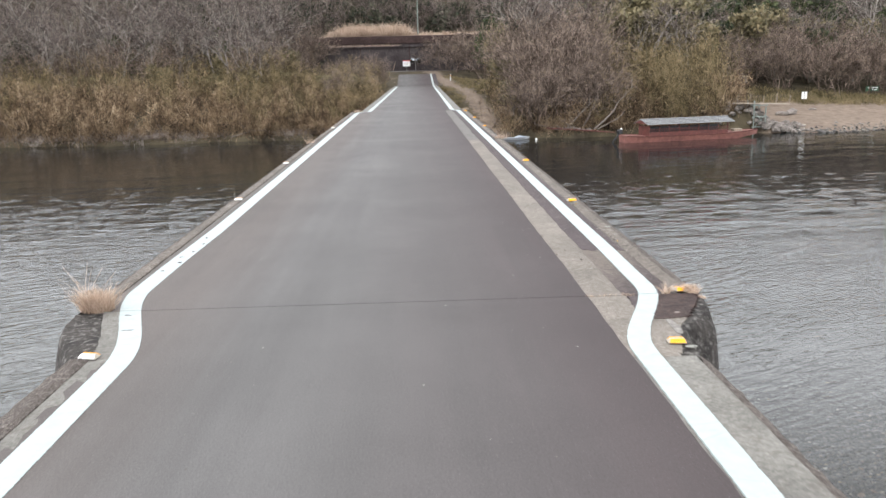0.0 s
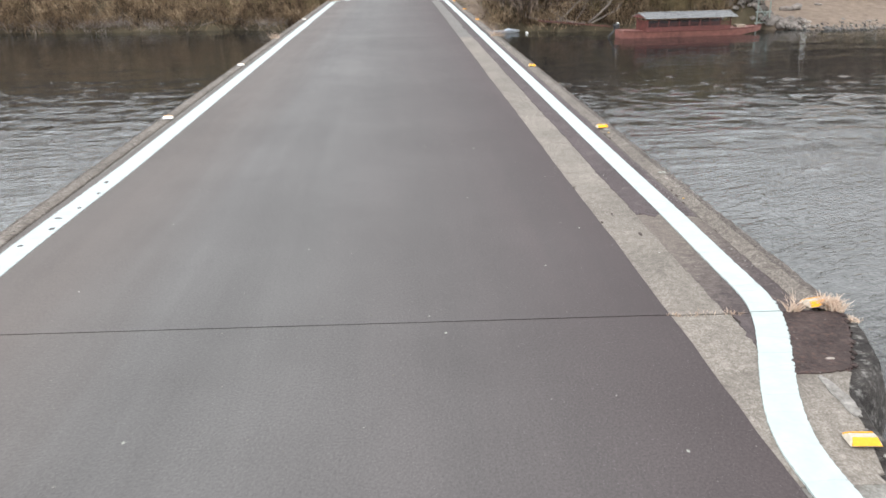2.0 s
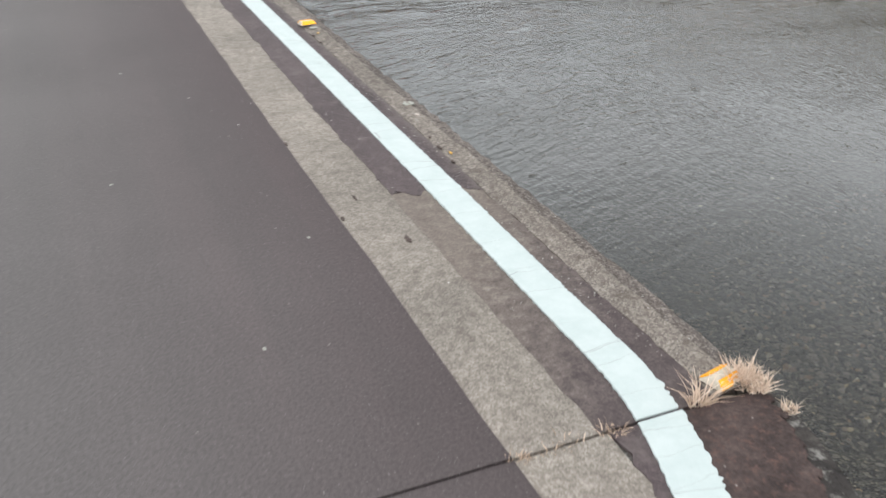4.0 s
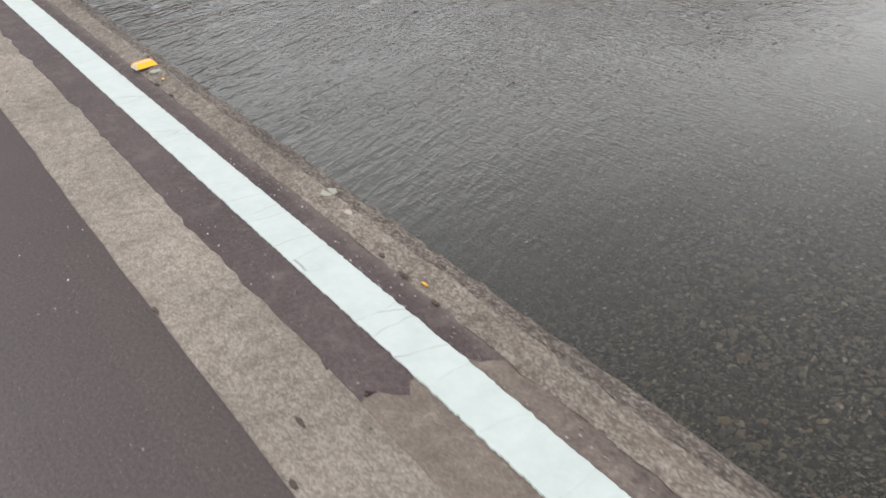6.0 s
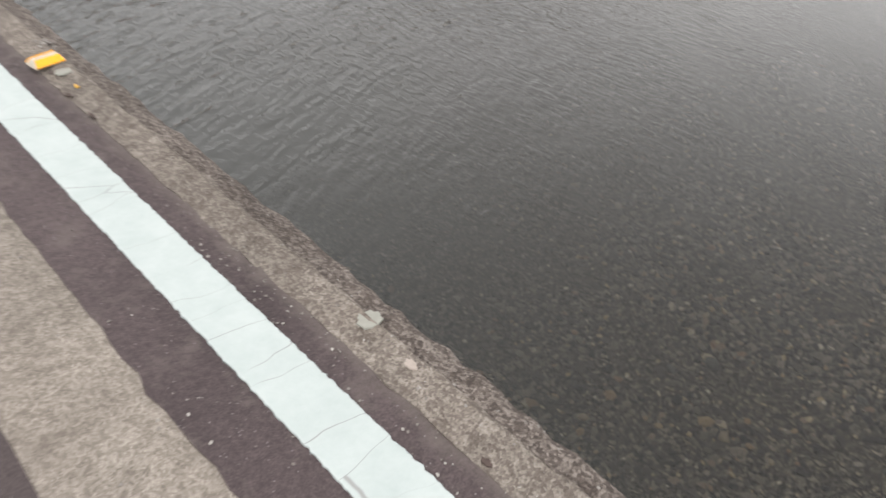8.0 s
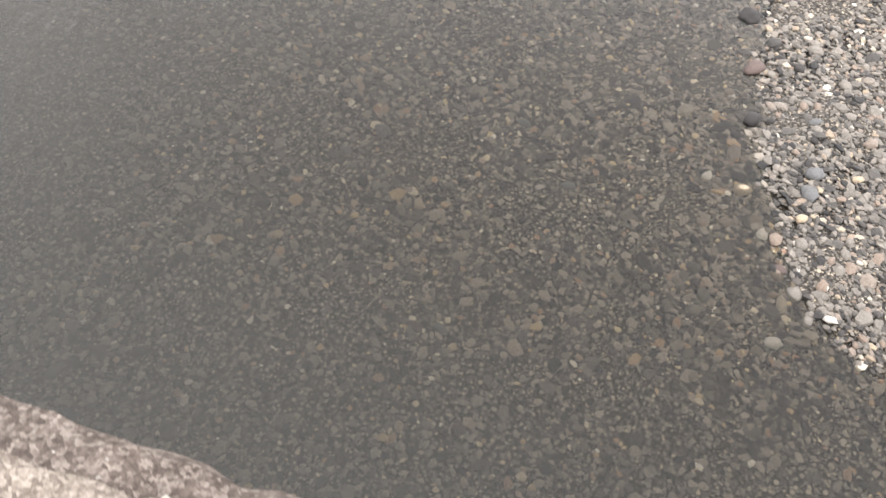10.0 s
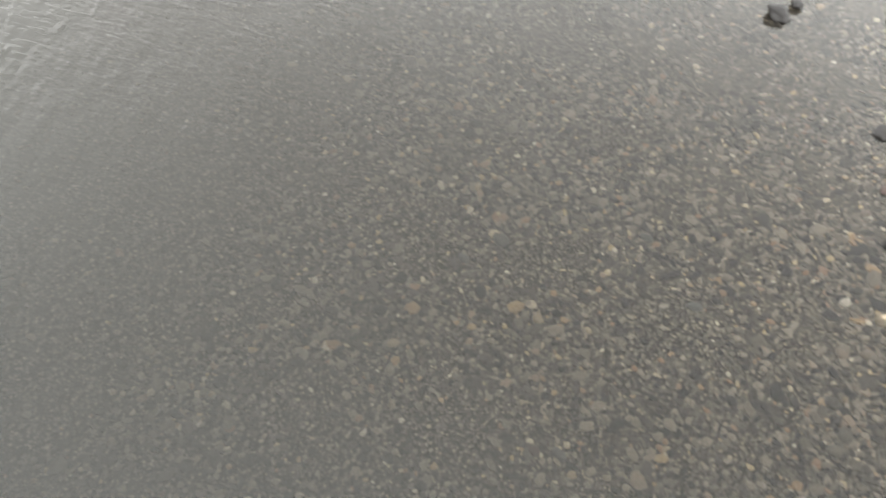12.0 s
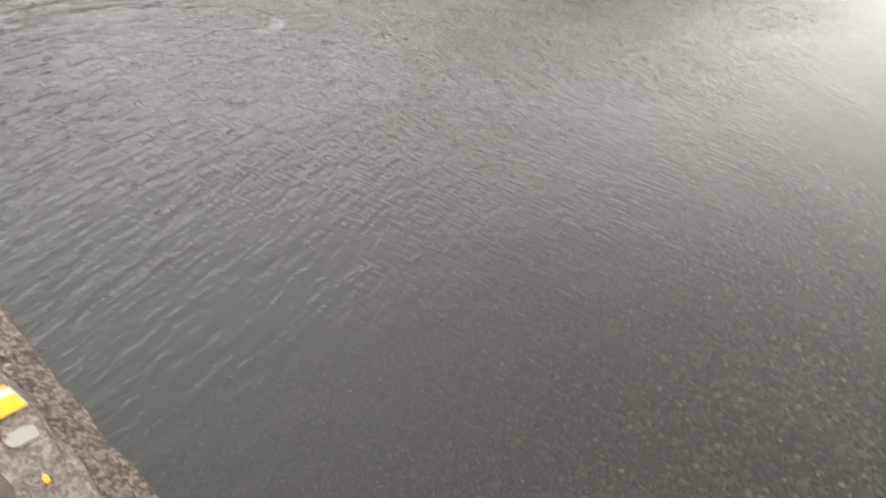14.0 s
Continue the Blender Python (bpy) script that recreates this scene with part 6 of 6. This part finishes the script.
for i, (x, y, s_) in enumerate(((0.9, 0.0, 0.32), (1.25, 0.12, 0.26), (0.55, -0.1, 0.24), (1.6, -0.05, 0.2))):
    bm = bmesh.new()
    bmesh.ops.create_icosphere(bm, subdivisions=2, radius=s_, matrix=Matrix.Translation((x, y, 0.42 + 0.1 * (i == 0))) @ Matrix.Diagonal((1.2, 0.9, 0.8, 1)))
    for v in bm.verts:
        v.co += v.normal * 0.06 * noise.noise(v.co * 5)
    part("tarp_bundle", bm, BLUE_TARP, skiff, "pale blue-grey tarpaulin bundle")
buoy = empty("float_can", pose(9.4, 65.3, WATER_Z), "small white plastic can floating at the bank", "can")
bm = bmesh.new()
rod(bm, (0, 0, -0.08), (0, 0, 0.08), 0.1, 0.09, 10)
rod(bm, (0, 0, 0.08), (0, 0, 0.12), 0.04, 0.04, 8)
part("body", bm, WHITE_PAINT, buoy)


def driftwood(x, y, length, lean, yaw, r, seed):
    """A bleached fallen stem with a few stubs."""
    rr = np.random.default_rng(seed)
    base = empty("driftwood", pose(x, y, float(ground_height(x, y)) + 0.2, 0, 0, yaw), "bleached fallen branch on the bank", "branch", "driftwood")
    bm = bmesh.new()
    p = Vector((0, 0, 0))
    d = Vector((math.cos(radians(lean)), 0, math.sin(radians(lean))))
    for i in range(6):
        q = p + (d + Vector((rr.normal(0, .1), rr.normal(0, .1), rr.normal(0, .1)))) * length / 6
        rod(bm, p, q, r * (1 - i * 0.14), r * (1 - (i + 1) * 0.14), 6)
        if i > 1:
            s = Vector((rr.normal(0, .5), rr.normal(0, .5), abs(rr.normal(0, .6)))) * length * 0.25
            rod(bm, q, q + s, r * 0.4, r * 0.12, 5)
        p = q
    part("stem", bm, PALE_WOOD, base)


PALE_WOOD = plain("bleached_wood", (0.2, 0.165, 0.14), 0.85, spread=0.3, scale=8)
for i, (x, y, ln, le, ya, r) in enumerate(((11.9, 66.2, 3.2, 45, -12, 0.08), (14.2, 66.1, 4.6, 48, -12, 0.09), (13.9, 66.0, 2.6, 4, 183, 0.11), (11.4, 66.2, 2.0, 10, 170, 0.09), (14.4, 66.0, 2.6, 28, -8, 0.07), (13.2, 66.2, 3.0, 62, -20, 0.05), (12.6, 66.1, 1.8, 30, 200, 0.06),
                                            (-5.2, 70.6, 1.6, 60, 30, 0.05), (-6.3, 70.8, 1.4, 15, 160, 0.05), (-12, 71, 2.8, 8, 175, 0.05), (-16, 71, 3.0, 10, 10, 0.045), (-21, 71.2, 2.6, 25, 150, 0.04), (-27, 71.4, 3.2, 5, 5, 0.05), (-33, 71.4, 2.4, 30, 200, 0.04), (-5.0, 83, 3.0, 50, 120, 0.05), (-36, 71.6, 2.6, 12, 20, 0.05), (-9, 70.9, 2.4, 6, 185, 0.05))):
    driftwood(x, y, ln, le, ya, r, 300 + i)

# landing: steel frame, planks, tipped rocks
frame_ = empty("landing_frame", pose(27.2, 65.6, WATER_Z), "rusty pale scaffold landing stage beside a rock pile", "landing stage")
for x in (-0.2, 0.75):
    for y in (0, 1.4):
        bm = bmesh.new()
        rod(bm, (x, y, -0.3), (x, y, 2.6 if x < 0.5 else 2.1), 0.06)
        part("post", bm, PALE_METAL, frame_)
for z in (0.5, 1.3, 2.2):
    for y in (0, 1.4):
        bm = bmesh.new()
        rod(bm, (-0.35, y, z), (0.9, y, z + 0.03), 0.05)
        part("rail", bm, PALE_METAL, frame_)
bm = bmesh.new()
rod(bm, (-0.2, 0, 0.4), (0.75, 0, 1.5), 0.035)
part("brace", bm, PALE_METAL, frame_)
bm = bmesh.new()
rod(bm, (0.75, 0, 0.6), (-0.2, 0, 1.8), 0.035)
part("brace", bm, PALE_METAL, frame_)
for i in range(6):
    bm = bmesh.new()
    box(bm, 0.6 + 0.05 * i, 0.1 + i * 0.26, 2.32, 4.6, 0.22, 0.05, Matrix.Rotation(radians(2), 4, "Y"), 0.01)
    part("plank", bm, OLD_WOOD, frame_)
for i in range(5):
    bm = bmesh.new()
    x = -1.0 + i * 1.1
    rod(bm, (x, 1.7, 2.2), (x + 0.05, 1.7, 2.9 + 0.2 * (i % 2)), 0.04)
    part("stake", bm, OLD_WOOD, frame_)

rk = np.random.default_rng(61)
ROCK = grainy("tipped_rock", (0.09, 0.079, 0.071), (0.31, 0.27, 0.24), 14, 1.2, 0.9, 0.2, 0.6, 0.02)
rock_meshes = []
for k in range(5):
    bm = bmesh.new()
    bmesh.ops.create_icosphere(bm, subdivisions=1, radius=1.0)
    for v in bm.verts:
        v.co = Vector((v.co.x * rk.uniform(0.8, 1.2), v.co.y * rk.uniform(0.6, 0.9), v.co.z * rk.uniform(0.45, 0.7)))
    me = bpy.data.meshes.new("rock")
    bm.to_mesh(me)
    bm.free()
    me.materials.append(ROCK)
    rock_meshes.append(me)
for i in range(230):
    x, y = rk.normal(28.2, 1.6), rk.uniform(64.5, 68.5)
    s = rk.uniform(0.13, 0.42)
    ob = new("rock", rock_meshes[i % 5])
    ob.matrix_basis = pose(x, y, float(ground_height(x, y)) + s * 0.25, rk.uniform(-25, 25), rk.uniform(-25, 25), rk.uniform(0, 360)) @ Matrix.Scale(s, 4)
    tagged(ob, "grey-brown tipped rock on the landing bank", "rock", "rock pile")
for x, y, s, lab in ((33.2, 72.5, 0.55, "dark log-like boulder on the sandy landing"), (32.2, 72.2, 0.45, "dark log-like boulder on the sandy landing"), (29.9, 65.6, 0.5, "large pale boulder at the water's edge"), (36.0, 74.5, 0.25, "small dark stone on the sand")):
    ob = new("rock", rock_meshes[int(x) % 5])
    ob.matrix_basis = pose(x, y, float(ground_height(x, y)) + s * 0.3, 0, 0, x * 50) @ Matrix.Diagonal((s * 1.6, s, s, 1))
    tagged(ob, lab, "rock", "rock pile")


bx = rk.uniform(29.5, 62, 1800)
by = far_shore(bx) + np.abs(rk.normal(0.3, 1.3, 1800)) - 0.1
tagged(link_mesh("beach_gravel", stone_field(np.stack([bx, by], 1), np.exp(rk.normal(math.log(0.06), 0.5, 1800)), 62, 0.2), DRY_STONES), "coarse pale gravel along the waterline of the landing", "gravel", kind="stuff")


def board_sign(x, y, w, h, up, material, label, panels=1, band=None):
    z = float(ground_height(x, y))
    base = empty("notice_board", pose(x, y, z), label, "sign")
    for i in range(panels):
        off = (i - (panels - 1) / 2) * (w + 0.06)
        bm = bmesh.new()
        box(bm, off, 0, up + h / 2, w, 0.04, h, bevel=0.008)
        panel = part("board", bm, material, base)
        if band:
            bm = bmesh.new()
            box(bm, off, -0.026, up + h * 0.93, w * 0.98, 0.012, h * 0.13)
            part("band", bm, band, panel)
            for k in range(4):
                bm = bmesh.new()
                box(bm, off + 0.02 * (k % 2), -0.024, up + h * (0.72 - 0.16 * k), w * (0.8 - 0.1 * (k % 2)), 0.008, h * 0.05)
                part("text_bar", bm, TEXT_BAR, panel)
    bm = bmesh.new()
    rod(bm, (0, 0.05, -0.2), (0, 0.05, up + h * 0.9), 0.03)
    part("post", bm, PALE_METAL, base)
    return base


TEXT_BAR = plain("sign_text", (0.45, 0.38, 0.34), 0.6)
board_sign(36.8, 78, 0.23, 0.68, 0.45, WHITE_PAINT, "white twin-panel board on a post on the landing", 2)
green = board_sign(46.6, 84, 1.35, 0.5, 0.45, GREEN_PAINT, "green painted notice board beside bushes")
for k, (w, z) in enumerate(((1.05, 0.8), (0.5, 0.6))):
    bm = bmesh.new()
    box(bm, 0.06 + 0.2 * k, -0.026, z, w, 0.012, 0.09)
    part("text_bar", bm, WHITE_PAINT, green)
board_sign(-1.0, 105.3, 0.92, 0.72, 0.62, WHITE_PAINT, "white notice board with a red heading below the wall", 1, RED_PAINT)

mirror_glass, mn, ml, mb = mat("convex_mirror_glass", 0.15, 1.0)
mb.inputs["Base Color"].default_value = (0.22, 0.23, 0.24, 1)
RIM = plain("mirror_rim", (0.16, 0.15, 0.145), 0.5, spread=0.2)
mirror = empty("traffic_mirror", pose(0.12, 105.2, 1.4), "pair of round convex traffic mirrors on a post", "mirror")
bm = bmesh.new()
rod(bm, (0, 0.1, -0.2), (0, 0.1, 1.5), 0.04)
part("post", bm, RIM, mirror)
for s in (-1, 1):
    turn = Matrix.Translation((s * 0.40, 0, 1.28)) @ Matrix.Rotation(radians(s * 22), 4, "Z") @ Matrix.Rotation(radians(90), 4, "X")
    bm = bmesh.new()
    bmesh.ops.create_cone(bm, cap_ends=True, segments=24, radius1=0.38, radius2=0.36, depth=0.07, matrix=turn)
    head = part("mirror_head", bm, RIM, mirror)
    bm = bmesh.new()
    bmesh.ops.create_uvsphere(bm, u_segments=20, v_segments=12, radius=0.34, matrix=turn @ Matrix.Translation((0, 0, 0.02)) @ Matrix.Diagonal((1, 1, 0.22, 1)))
    for f in bm.faces:
        f.smooth = True
    part("mirror_face", bm, mirror_glass, head)
    bm = bmesh.new()
    box(bm, s * 0.40, -0.1, 1.70, 0.5, 0.26, 0.02, Matrix.Rotation(radians(s * 22), 4, "Z"))
    part("hood", bm, RIM, head)

lamp = empty("street_lamp", pose(0.55, 107.3, 5.5), "thin grey street lamp post on top of the wall", "street lamp")
bm = bmesh.new()
rod(bm, (0, 0, -0.3), (0, 0, 4.7), 0.09, 0.06)
part("post", bm, PALE_METAL, lamp)
bm = bmesh.new()
rod(bm, (0, 0, 4.6), (0, -0.5, 4.75), 0.04)
part("arm", bm, PALE_METAL, lamp)
bm = bmesh.new()
box(bm, 0, -0.65, 4.76, 0.26, 0.5, 0.14, bevel=0.03)
part("lamp_head", bm, WHITE_PAINT, lamp)

marker = empty("roadside_post", pose(3.9, 93, float(ground_height(3.9, 93))), "short white marker post beside the road", "post")
bm = bmesh.new()
rod(bm, (0, 0, -0.2), (0, 0, 0.75), 0.05, 0.045)
part("shaft", bm, WHITE_PAINT, marker)
bm = bmesh.new()
rod(bm, (0, 0, 0.5), (0, 0, 0.6), 0.052, 0.052)
part("band", bm, LENS_ORANGE, marker)

# three hundred single stones on the gravel bar, nearest the bridge
stone_meshes = []
for k in range(8):
    me = raw_mesh("stone", PEB[k], PEB_F, smooth=True)
    me.materials.append(STONE_ONE)
    stone_meshes.append(me)
for i in range(300):
    x, y = sr.uniform(6.0, 10.2), sr.uniform(4.3, 6.2)
    s = float(np.clip(np.exp(sr.normal(math.log(0.042), 0.35)), 0.022, 0.09))
    ob = new("stone", stone_meshes[i % 8])
    ob.parent = ground
    ob.matrix_basis = pose(x, y, float(ground_height(x, y)) + s * 0.3, sr.uniform(-20, 20), sr.uniform(-20, 20), sr.uniform(0, 360)) @ Matrix.Scale(s, 4)
